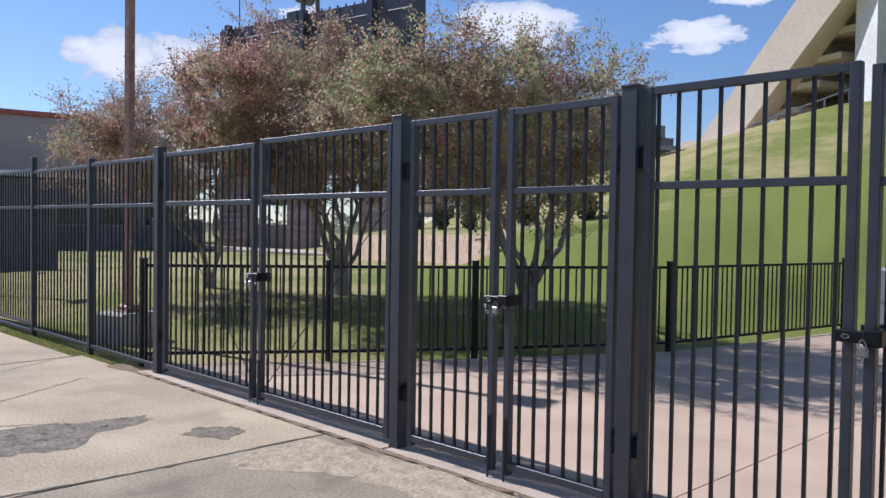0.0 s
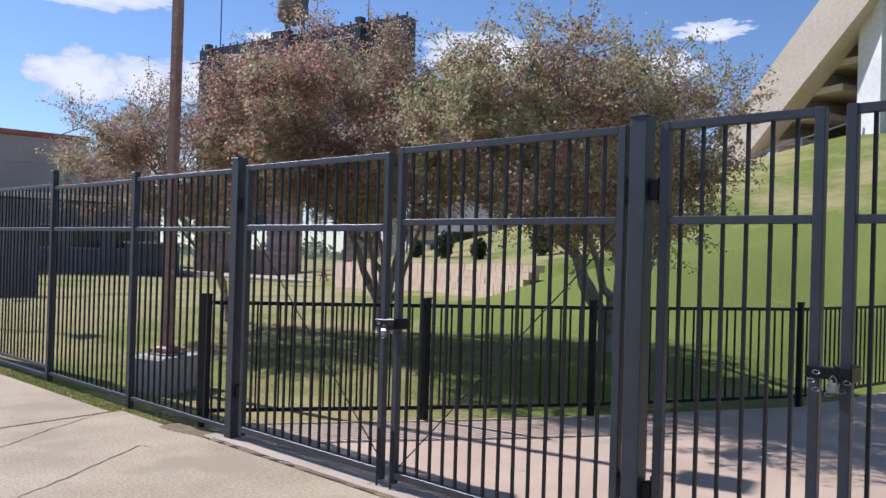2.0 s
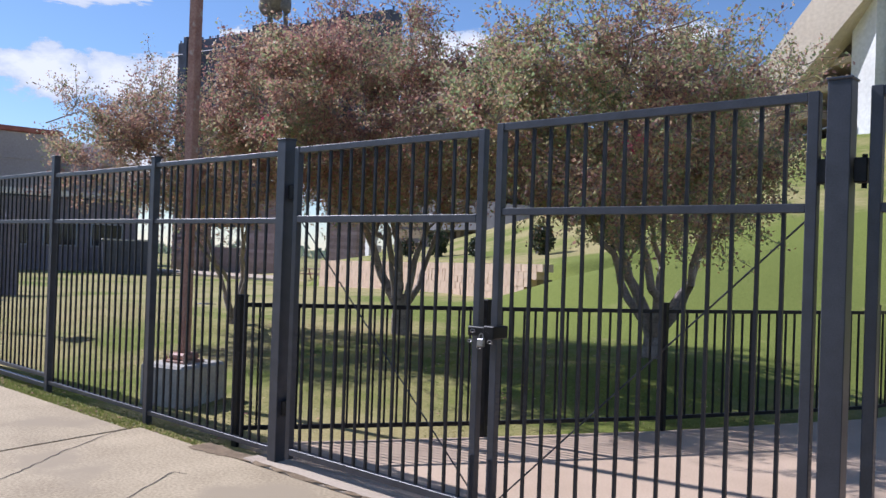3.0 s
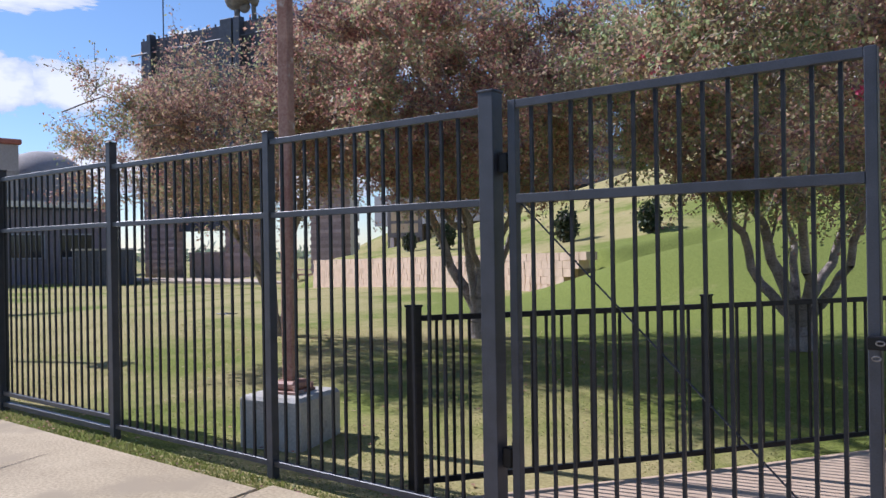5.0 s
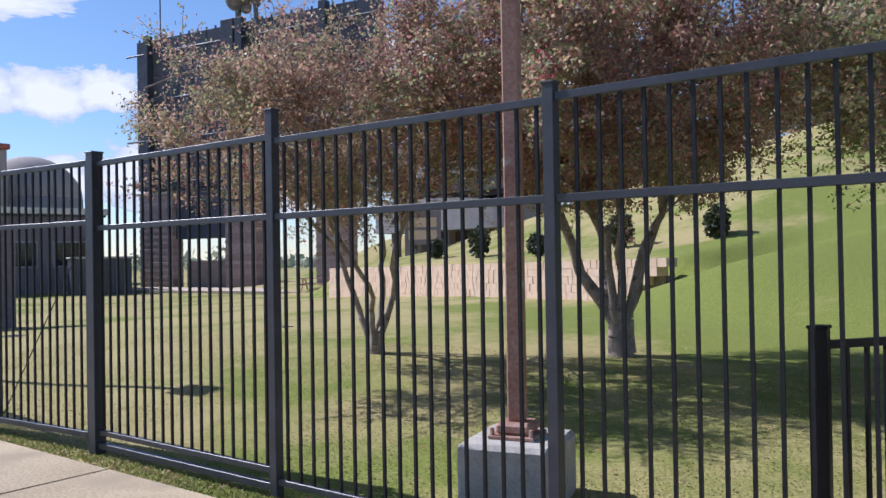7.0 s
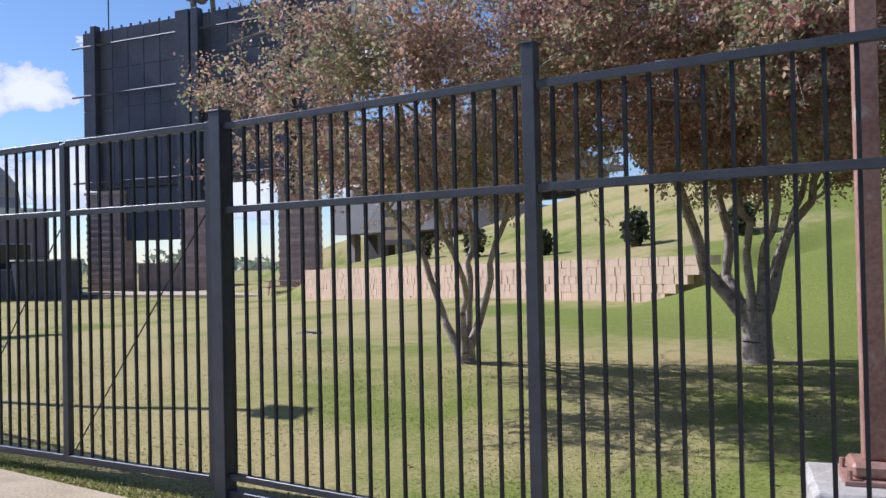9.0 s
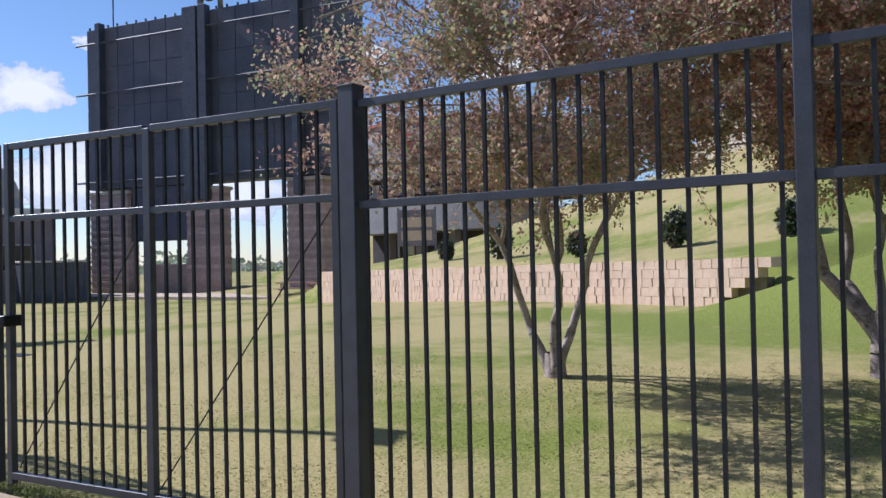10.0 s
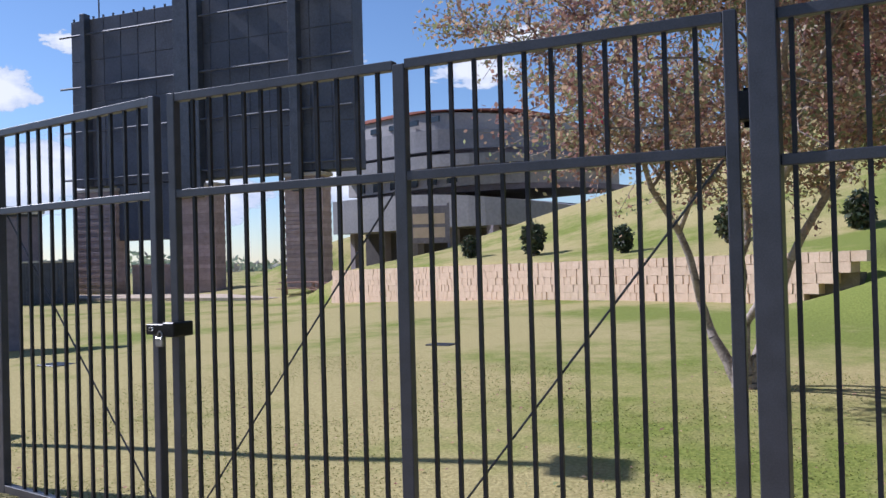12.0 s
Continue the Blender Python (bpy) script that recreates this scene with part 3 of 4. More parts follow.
# ---------------- the lamp pole on its concrete block ----------------
def lamp_pole(x, y, yaw, height=5.75):
    z = 0.40
    bl = tagged(part("concrete_block", boxed(-0.3, 0.3, -0.32, 0.32, -0.12, z, 0.03), BLOCK), "rough pale concrete footing block standing in the grass", "footing", "lamp footings")
    bl.matrix_basis = pose(x, y, 0, 0, 0, yaw)
    th = tagged(empty("lamp_pole", (x, y, z)), "square pole of faded rust-brown paint bolted to its footing", "lamp pole", "lamp poles")
    th.rotation_euler = (0, 0, radians(yaw))
    part("base_plate", boxed(-0.15, 0.15, -0.15, 0.15, 0.0, 0.025, 0.004), RUST, th)
    part("base_cover", boxed(-0.115, 0.115, -0.115, 0.115, 0.025, 0.1, 0.02), RUST, th)
    for sx in (-0.115, 0.115):
        for sy in (-0.115, 0.115):
            part("anchor_bolt", rod(bmesh.new(), (sx * 1.1, sy * 1.1, 0.025), (sx * 1.1, sy * 1.1, 0.07), 0.014, 6), RUST, th)
    part("shaft", boxed(-0.052, 0.052, -0.052, 0.052, 0.1, height, 0.01), RUST, th, "faded rust-brown square shaft")
    part("lamp_head", boxed(-0.23, 0.23, -0.22, 0.22, height - 0.05, height + 0.12, 0.03), BLACK, th, "flat dark lamp head")


lamp_pole(-9.78, 4.75, 14, 5.22)
lamp_pole(-20.75, 4.83, 8, 5.05)

# ---------------- trees ----------------
def tubes(segments, sides=6):
    """One mesh of tapered tubes: rows of start, end and the two radii."""
    s = np.asarray(segments)
    p, q, r0, r1 = s[:, 0:3], s[:, 3:6], s[:, 6], s[:, 7]
    d = q - p
    d /= np.linalg.norm(d, axis=1, keepdims=True) + 1e-9
    ref = np.where(np.abs(d[:, 2:3]) > 0.9, np.array([[1.0, 0, 0]]), np.array([[0, 0, 1.0]]))
    u = np.cross(d, ref)
    u /= np.linalg.norm(u, axis=1, keepdims=True)
    w = np.cross(d, u)
    ang = np.arange(sides) / sides * math.tau
    ring = u[:, None] * np.cos(ang)[None, :, None] + w[:, None] * np.sin(ang)[None, :, None]
    verts = np.concatenate([p[:, None] + ring * r0[:, None, None], q[:, None] + ring * r1[:, None, None]], 1)
    k = np.arange(sides)
    f = np.stack([k, (k + 1) % sides, (k + 1) % sides + sides, k + sides], -1)
    faces = (np.arange(len(s)) * 2 * sides)[:, None, None] + f[None]
    return verts.reshape(-1, 3), faces.reshape(-1, 4)


def leaf_cards(at, rnd, length, spread=1.0):
    """Small folded leaves at the given places, turned at random."""
    k = len(at)
    d = rnd.normal(size=(k, 3)) + np.array([0, 0, -0.25])
    d /= np.linalg.norm(d, axis=1, keepdims=True)
    e = np.cross(d, rnd.normal(size=(k, 3)))
    e /= np.linalg.norm(e, axis=1, keepdims=True)
    nrm = np.cross(d, e)
    ln = (length * rnd.uniform(0.6, 1.25, size=(k, 1)))
    wd = ln * 0.3
    v = np.stack([at, at + d * ln * 0.5 + e * wd + nrm * ln * 0.08, at + d * ln, at + d * ln * 0.5 - e * wd + nrm * ln * 0.08], 1)
    return v.reshape(-1, 3), np.arange(4 * k).reshape(-1, 4)


def curve_points(a, b, rnd, steps, wobble, lift=0.0):
    f = np.linspace(0, 1, steps + 1)[:, None]
    pts = a + (b - a) * f
    n = np.linalg.norm(b - a)
    w = np.cumsum(rnd.normal(size=(steps + 1, 3)) * wobble * n / steps, axis=0)
    w -= f * w[-1]
    w[0] = 0
    pts = pts + w
    pts[:, 2] += lift * n * np.sin(np.pi * f[:, 0])
    return pts


def tree(at, crown, semi, stems, sprays, twigs, per, mat, seed, label, flowers=0, leaf=0.055, thick=0.075, spread=0.3, fork=0.1, splay=1.0):
    """A many-stemmed tree: stems from the foot, limbs to the sprays, twigs in each spray, and leaves along the twigs."""
    rnd = np.random.default_rng(seed)
    th = tagged(empty("tree", at), label, "tree", "trees on the lawn")
    crown, semi = np.array(crown) - np.array(at), np.array(semi)
    seg, joints, radii = [], [], []
    def run(a, b, steps, r0, r1, wobble, lift=0.0, keep=True):
        pts = curve_points(a, b, rnd, steps, wobble, lift)
        rs = np.linspace(r0, r1, steps + 1)
        for i in range(steps):
            seg.append([*pts[i], *pts[i + 1], rs[i], rs[i + 1]])
            if keep:
                joints.append(pts[i + 1])
                radii.append(rs[i + 1])
        return pts
    run(np.array([0, 0, -0.2]), np.array([0, 0, fork + 0.12]), 4, thick * 2.3, thick * 1.75, 0.05)
    for i in range(stems):
        a = i / stems * math.tau + rnd.uniform(-0.4, 0.4)
        out = np.array([math.cos(a), math.sin(a), 0])
        foot = out * thick * 0.75 + np.array([0, 0, fork - 0.12])
        knee = foot + out * rnd.uniform(0.15, 0.6) * splay + np.array([0, 0, rnd.uniform(0.5, 1.0)])
        tip = crown + out * semi * np.array([0.62, 0.62, 0]) + np.array([0, 0, semi[2] * rnd.uniform(-0.1, 0.5)])
        r = thick * rnd.uniform(0.6, 1.0)
        run(foot, knee, 5, r * 1.2, r * 0.85, 0.1)
        run(knee, tip, 12, r * 0.85, 0.014, 0.2, 0.03)
        for _ in range(3):
            k = rnd.integers(3, 8)
            j = len(joints) - 12 + int(k)
            side = crown + np.clip(rnd.normal(size=3), -1.1, 1.1) * semi * np.array([0.5, 0.5, 0.3]) + out * semi * np.array([0.35, 0.35, 0])
            side[2] = max(side[2], joints[j][2] + 0.5)
            run(joints[j].copy(), side, 7, radii[j] * 0.75, 0.01, 0.24, 0.04)
    dirs = rnd.normal(size=(sprays, 3))
    dirs /= np.linalg.norm(dirs, axis=1, keepdims=True)
    lump = 1 + 0.12 * np.sin(dirs[:, 0] * 4 + seed) + 0.1 * np.sin(dirs[:, 1] * 6 + dirs[:, 2] * 5 + seed * 2)
    reach = rnd.uniform(0.12, 1.0, size=sprays) ** 0.45 * lump * 0.93
    places = crown + dirs * semi * reach[:, None]
    leaves = []
    for c in places:
        js, rs = np.array(joints), np.array(radii)
        dist = np.linalg.norm(js - c + np.array([0, 0, 0.45]), axis=1) + np.where(js[:, 2] < c[2] + 0.1, 0, 3) + np.where(rs > 0.011, 0, 0.5)
        j = int(dist.argmin())
        limb = run(js[j], c, 5, min(0.02, rs[j] * 0.8), 0.006, 0.26, 0.06)
        grow = (c - crown) / semi
        for _ in range(rnd.poisson(twigs)):
            a = limb[rnd.integers(2, 6)]
            aim = rnd.normal(size=3) * np.array([1, 1, 0.75]) + grow * 0.45 + np.array([0, 0, 0.35])
            b = a + aim * spread
            pts = run(a, b, 3, 0.0055, 0.002, 0.22, 0.03, False)
            k = rnd.poisson(per)
            f = rnd.beta(1.6, 1.2, size=k) * 3.15
            q = np.clip(f.astype(int), 0, 2)
            at_twig = pts[q] + (pts[q + 1] - pts[q]) * (f - q)[:, None]
            leaves.append(at_twig + rnd.normal(size=(k, 3)) * 0.045)
    v, f = tubes(seg)
    from_arrays("trunk", v, f, BARK, th, "smooth grey-brown stems and twigs", smooth=True)
    v, f = leaf_cards(np.concatenate(leaves), rnd, leaf)
    from_arrays("crown", v, f, mat, th)
    if flowers:
        spots = [b for b in places if (b - crown)[2] > -0.6 * semi[2]]
        pick = rnd.choice(len(spots), size=flowers, replace=False)
        pts = np.concatenate([spots[i] + rnd.normal(size=(26, 3)) * 0.055 for i in pick])
        v, f = leaf_cards(pts, rnd, 0.05)
        from_arrays("blossoms", v, f, BLOSSOM, th, "a few pink blossoms")
    return th


tree((-14.33, 8.45, float(land(-14.33, 8.45))), (-13.9, 7.2, 3.15), (2.1, 2.4, 1.2), 4, 125, 11, 46, LEAVES_THIN, 11, "sparse many-stemmed tree with thin brown-green leaves", 6, leaf=0.044, thick=0.058, splay=0.5)
tree((-11.34, 9.6, float(land(-11.34, 9.6))), (-11.05, 8.55, 3.6), (2.45, 3.05, 1.5), 6, 255, 12, 54, LEAVES_RED, 12, "dense many-stemmed tree with reddish brown autumn leaves", 9, leaf=0.047, thick=0.08, fork=0.5, splay=0.8)
tree((-7.2, 10.25, float(land(-7.2, 10.25))), (-6.9, 8.75, 3.22), (2.4, 2.8, 1.3), 6, 235, 11, 52, LEAVES_MIX, 13, "many-stemmed tree with mixed green and brown leaves", 3, leaf=0.047, thick=0.074, fork=0.4)


def shrub(x, y, height, seed):
    rnd = np.random.default_rng(seed)
    z = float(land(x, y))
    th = tagged(empty("shrub", (x, y, z - 0.03)), "small dark evergreen shrub on the grassy bank", "shrub", "shrubs on the bank")
    n = 900
    d = rnd.normal(size=(n, 3))
    d /= np.linalg.norm(d, axis=1, keepdims=True)
    p = d * (rnd.uniform(0.2, 1, size=(n, 1)) ** 0.5) * np.array([0.36, 0.36, 0.5]) * height + np.array([0, 0, 0.52 * height])
    v, f = leaf_cards(p, rnd, 0.12 * height + 0.04)
    from_arrays("foliage", v, f, BUSHLEAF, th)
    seg = [[0, 0, -0.1, *(q * np.array([0.5, 0.5, 0.6])), 0.02 * height, 0.008] for q in p[:9]]
    v, f = tubes(seg)
    from_arrays("stems", v, f, BARK, th)


for x, y, h, sd in ((-17.1, 22.0, 1.0, 1), (-20.0, 22.2, 0.75, 2), (-23.5, 24.1, 1.05, 3), (-26.6, 25.6, 0.8, 5), (-14.2, 21.6, 0.9, 6), (-21.5, 36.5, 2.2, 4)):
    shrub(x, y, h, sd)

# ---------------- the scoreboard, seen from behind ----------------
SB = along((-61.2, 34.3), (-40.55, 37.62))
LEN = math.hypot(20.65, 3.32)
sb = tagged(empty("scoreboard"), "huge dark navy scoreboard seen from behind on brick piers", "scoreboard")
sb.matrix_basis = SB
part("cabinet", boxed(0, LEN, 0.2, 1.5, 6.75, 17.75, 0.05), BOARD, sb)
part("lower_cabinet", boxed(3.4, 8.9, 0.3, 1.3, 3.15, 6.74, 0.05), BOARD, sb, "smaller dark cabinet under the main board")
for c in range(15):
    for r in range(4):
        w, h = LEN / 15, 11.0 / 4
        part("rear_panel", boxed(c * w + 0.03, (c + 1) * w - 0.03, 0.16, 0.199, 6.75 + r * h + 0.03, 6.75 + (r + 1) * h - 0.03, 0.01), BOARD, sb)
for x, w in ((1.55, 0.2), (9.35, 0.55), (10.35, 0.3), (17.3, 0.28)):
    part("column", boxed(x - w, x + w, -0.45, 0.11, 5.6 if x > 5 else 6.75, 17.95, 0.03), BOARD_FRAME, sb)
for z in (7.2, 10.3, 13.2, 16.6):
    for a, b in ((-0.5, 1.3), (1.8, 8.75), (10.7, 16.95), (17.65, LEN + 0.1)):
        part("walkway_rail", rod(bmesh.new(), (a, -0.3, z), (b, -0.3, z), 0.075, 8), BOARD_FRAME, sb)
for i in range(26):
    part("top_bracket", boxed(i * LEN / 25 - 0.05, i * LEN / 25 + 0.05, 0.4, 0.5, 17.74, 18.0), BOARD_FRAME, sb)
part("antenna_mast", rod(bmesh.new(), (2.0, 0.6, 17.6), (2.0, 0.6, 26), 0.05, 6), BOARD_FRAME, sb)
part("antenna_mast", rod(bmesh.new(), (17.4, 0.6, 17.6), (17.4, 0.6, 25), 0.03, 6), BOARD_FRAME, sb)

# the bronze bird on top: one plain mesh
bm = bmesh.new()
def blob(c, s, turn=0.0, tilt=0.0):
    r = bmesh.ops.create_uvsphere(bm, u_segments=16, v_segments=10, radius=1.0)
    bmesh.ops.transform(bm, matrix=Matrix.Translation(c) @ Matrix.Rotation(turn, 4, "Z") @ Matrix.Rotation(tilt, 4, "Y") @ Matrix.Diagonal((*s, 1)), verts=r["verts"])
blob((0, 0, 2.35), (1.15, 0.8, 1.25), 0, 0.35)
blob((-0.5, 0, 1.75), (0.75, 0.55, 0.8), 0, 0.5)
blob((0.75, 0, 1.9), (0.45, 0.35, 1.05), 0, -0.35)
blob((0.35, 0, 3.75), (0.36, 0.34, 0.5))
blob((0.75, 0, 3.75), (0.3, 0.14, 0.12))
blob((0.1, 0.1, 1.1), (0.4, 0.2, 0.4))
for x in (-0.45, 1.0):
    rod(bm, (x, 0, -0.02), (x * 0.85, 0, 1.5), 0.16, 8)
for v in bm.verts:
    v.co += Vector(noise.noise_vector(v.co * 2.5)) * 0.07
bird = part("bird_statue", bm, BRONZE, smooth=True)
tagged(bird, "weathered bronze bird statue standing on the scoreboard", "statue")
bird.matrix_basis = SB @ Matrix.Translation((9.75, 0.85, 17.76)) @ Matrix.Diagonal((1.2, 1.2, 1.15, 1))

# brick piers under it
def brick_pier(x0, x1, top, label="square red-brown brick pier with a pale cap", cap=True):
    th = tagged(empty("brick_pier"), label, "pier", "brick piers")
    th.matrix_basis = SB
    part("core", boxed(x0 + 0.02, x1 - 0.02, 0.02, 0.98, -0.9, top - 0.1), BRICK, th)
    for r in range(int((top + 0.4) / 0.24)):
        z = -0.4 + r * 0.24
        part("brick_course", boxed(x0 - (0.03 if r % 2 else 0.0), x1 + (0.03 if r % 2 else 0.0), -0.03 if r % 2 else 0.0, 1.0, z, z + 0.225, 0.01), BRICK, th)
    if cap:
        part("cap", boxed(x0 - 0.12, x1 + 0.12, -0.12, 1.12, top - 0.1, top + 0.12, 0.03), STUCCO, th, "pale stone cap")


brick_pier(0.3, 3.6, 6.45)
brick_pier(8.6, 11.3, 6.35)
brick_pier(16.3, 18.8, 6.55)

# ---------------- buildings ----------------
def building(name, a, b, depth, z0, z1, mat, label, category="building"):
    """A block whose front runs from a to b, with its body behind it (to the left of that way)."""
    th = tagged(empty(name), label, category)
    th.matrix_basis = along(a, b)
    n = math.hypot(b[0] - a[0], b[1] - a[1])
    part("wall", boxed(0, n, 0, depth, z0, z1, 0.03), mat, th)
    return th, n


# far stucco hall with a tiled coping
hall, n = building("stucco_hall", (-82, -12), (-75.3, 31.5), 14, -0.5, 10.9, STUCCO, "large grey stucco hall with a red tiled coping")
part("coping", boxed(-0.2, n + 0.2, -0.3, 14.2, 10.9, 11.35, 0.08), TILE, hall, "red tile coping")
part("string_course", boxed(0, n, -0.08, 0.0, 8.6, 8.9), STUCCO, hall)
bm = bmesh.new()
bmesh.ops.create_uvsphere(bm, u_segments=24, v_segments=14, radius=1.0, matrix=Matrix.Translation((-84, 37.5, 7.4)) @ Matrix.Diagonal((4.6, 4.6, 4.2, 1)))
rod(bm, (-84, 37.5, -0.5), (-84, 37.5, 7.6), 4.6, 24)
tagged(part("domed_tank", bm, STUCCO, smooth=True), "grey domed round tank behind the hall", "tank")

# dark service building, with windows and a canopy
svc, n = building("service_building", (-62, 14), (-58.6, 30.2), 8, -0.5, 4.6, DARKWALL, "low dark service building with a flat roof")
part("roof_edge", boxed(-0.2, n + 0.2, -0.5, 8.2, 4.75, 5.15, 0.03), STADIUM_WHITE, svc, "pale metal roof fascia")
# solid dark strip painted in for the shadow under the fascia
part("fascia_shadow_gap", boxed(-0.1, n + 0.1, -0.1, 8.0, 4.6, 4.75), BOARD_FRAME, svc)
for i in range(5):
    w = part("window", boxed(1.0 + i * 3.1, 3.0 + i * 3.1, -0.05, 0.02, 1.4, 2.9, 0.01), GLASSY, svc)
    part("frame", boxed(0.9 + i * 3.1, 3.1 + i * 3.1, -0.03, 0.01, 1.3, 3.0, 0.01), GREYBOX, w)

# near brown screen wall
scr, n = building("screen_wall", (-34, -9), (-27.8, 9.95), 0.3, -0.4, 2.3, DARKWALL, "dark purple-brown screen wall at the edge of the lawn", "wall")
for i in range(9):
    part("rib", boxed(i * n / 9 + 0.05, i * n / 9 + 0.2, -0.06, 0.0, -0.35, 2.25), DARKWALL, scr)
part("end_post", boxed(n - 0.3, n + 0.05, -0.1, 0.4, -0.4, 2.45, 0.02), DARKWALL, scr)

# container, low rails and clutter before the piers
cont = tagged(empty("waste_container"), "dark ribbed steel waste container beside the lawn", "container")
cont.matrix_basis = along((-53.6, 25.2), (-52.2, 28.6))
part("body", boxed(0, 3.4, 0, 2.0, -0.45, 1.8, 0.03), BOARD_FRAME, cont)
part("lid", boxed(-0.08, 3.48, -0.08, 2.08, 1.8, 1.92, 0.03), BLOCK, cont, "pale weathered lid")
for i in range(9):
    part("rib", boxed(0.1 + i * 0.39, 0.2 + i * 0.39, -0.05, 0.0, -0.4, 1.75), BOARD_FRAME, cont)
gar = tagged(empty("low_brick_wall"), "low red-brown brick wall between the piers", "wall")
gar.matrix_basis = SB
part("core", boxed(3.95, 8.45, 1.0, 1.3, -0.8, 1.5), BRICK, gar)
part("cap", boxed(3.92, 8.48, 0.95, 1.35, 1.5, 1.6, 0.02), BRICK, gar)
kerb2 = tagged(part("walkway", prism(bmesh.new(), [(-62, 28.6), (-36.5, 31.4), (-33.2, 27.6), (-32.2, 28.6), (-35, 36), (-62, 33)], -0.5, -0.22), KERB), "pale concrete walkway before the scoreboard", "walkway", kind="structure")


def bench_table(x, y, yaw):
    z = -0.22
    th = tagged(empty("picnic_table", (x, y, z)), "reddish wooden picnic table with two benches", "picnic table", "picnic tables")
    th.rotation_euler = (0, 0, radians(yaw))
    for k in range(5):
        part("plank", boxed(-0.95, 0.95, -0.37 + k * 0.15, -0.235 + k * 0.15, 0.7, 0.745, 0.005), RUST, th)
    for sy in (-0.72, 0.72):
        part("seat", boxed(-0.95, 0.95, sy - 0.13, sy + 0.13, 0.42, 0.46, 0.006), RUST, th)
    for sx in (-0.7, 0.7):
        for sy in (-0.62, 0.62):
            part("leg", rod(bmesh.new(), (sx, sy, 0), (sx, sy * 0.3, 0.7), 0.04, 6), RUST, th)
        part("brace", boxed(sx - 0.03, sx + 0.03, -0.72, 0.72, 0.36, 0.42), RUST, th)


bench_table(-36.6, 30.6, 12)
bench_table(-39.6, 31.6, 30)

# grey concourse building behind the bank
con = tagged(empty("concourse_building"), "grey banded stadium concourse with a dark open undercroft", "stadium")
con.matrix_basis = along((-53.6, 52.0), (-33.0, 46.0))
def tier(name, x1, y0, z0, z1, mat, drop=0.0, bend=5.0):
    """One storey whose front bends back towards its far end; its top may fall off on the way."""
    bm = bmesh.new()
    k = 14
    low, high = [], []
    for q in range(k + 1):
        u = (q / k) ** 0.7
        y = y0 + bend * u ** 5
        low.append(bm.verts.new((x1 * u, y, z0)))
        high.append(bm.verts.new((x1 * u, y, z1 - drop * u ** 3)))
    for x, h in ((x1, z1 - drop), (0.0, z1)):
        low.append(bm.verts.new((x, 14, z0)))
        high.append(bm.verts.new((x, 14, h)))
    n = len(low)
    bm.faces.new(low[::-1])
    bmesh.ops.triangulate(bm, faces=[bm.faces.new(high)])
    for q in range(n):
        bm.faces.new((low[q], low[(q + 1) % n], high[(q + 1) % n], high[q]))
    return part(name, bm, mat, con)


# near-black brown: the deep shade of the open undercroft is in the wall's colour
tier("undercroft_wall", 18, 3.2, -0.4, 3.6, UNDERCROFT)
tier("parapet", 21.6, 0.0, 3.6, 6.2, STADIUM_GREY, 1.7)
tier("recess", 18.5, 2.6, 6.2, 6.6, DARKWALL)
tier("window_wall", 17.5, 1.6, 6.6, 7.6, STADIUM_PALE)
for i in range(6):
    part("window", boxed(1.2 + i * 2.1, 2.2 + i * 2.1, 1.52, 1.62, 6.75, 7.45, 0.01), GLASSY, con)
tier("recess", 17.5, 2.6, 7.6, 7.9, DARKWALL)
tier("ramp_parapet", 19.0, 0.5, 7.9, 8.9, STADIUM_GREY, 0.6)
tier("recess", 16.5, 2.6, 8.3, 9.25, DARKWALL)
tier("parapet", 15.5, 1.2, 9.25, 10.9, STADIUM_GREY, 0.5)
tier("upper_wall", 13.5, 2.2, 10.4, 12.4, STADIUM_PALE, 0.5)
for i in range(4):
    part("window", boxed(2.4 + i * 2.3, 3.5 + i * 2.3, 2.1, 2.22, 11.4, 11.8, 0.01), GLASSY, con)
tier("roof_edge", 13.6, 2.0, 12.35, 12.6, TILE, 0.5)
for i in range(5):
    part("column", boxed(0.6 + i * 3.8, 1.2 + i * 3.8, 1.2, 1.8, -0.5, 3.6), DARKWALL, con)
# the window's brightness is only white colour on a solid box
part("lit_opening", boxed(4.2, 5.6, 3.1, 3.18, 1.9, 3.0), STADIUM_WHITE, con, "bright window in the undercroft, its light given as white colour")
sgn = tagged(empty("notice_board", (-31.6, 31.0, float(land(-31.6, 31.0)))), "dark framed notice board with tan panels", "sign")
sgn.rotation_euler = (0, 0, radians(25))
part("frame", boxed(-0.9, 0.9, -0.05, 0.05, 0.45, 2.1, 0.02), DARKWALL, sgn)
for z in (0.7, 1.3):
    part("notice", boxed(-0.7, 0.7, -0.075, -0.052, z, z + 0.45), STONE, sgn)
for x in (-0.85, 0.85):
    part("leg", boxed(x - 0.05, x + 0.05, -0.04, 0.04, -0.3, 2.2), DARKWALL, sgn)

# white stair tower beyond the third pier
wt_ = tagged(empty("white_stair_tower"), "white stair tower with stepped sides far behind", "tower")
wt_.matrix_basis = along((-61.6, 55.5), (-57.3, 53.0))
part("shaft", boxed(0, 3.0, 0, 0.8, -0.5, 8.6), STADIUM_WHITE, wt_)
for i in range(6):
    part("step", boxed(-0.5, 0.0, 0, 2, 0.2 + i * 1.4, 0.9 + i * 1.4, 0.05), STADIUM_WHITE, wt_)

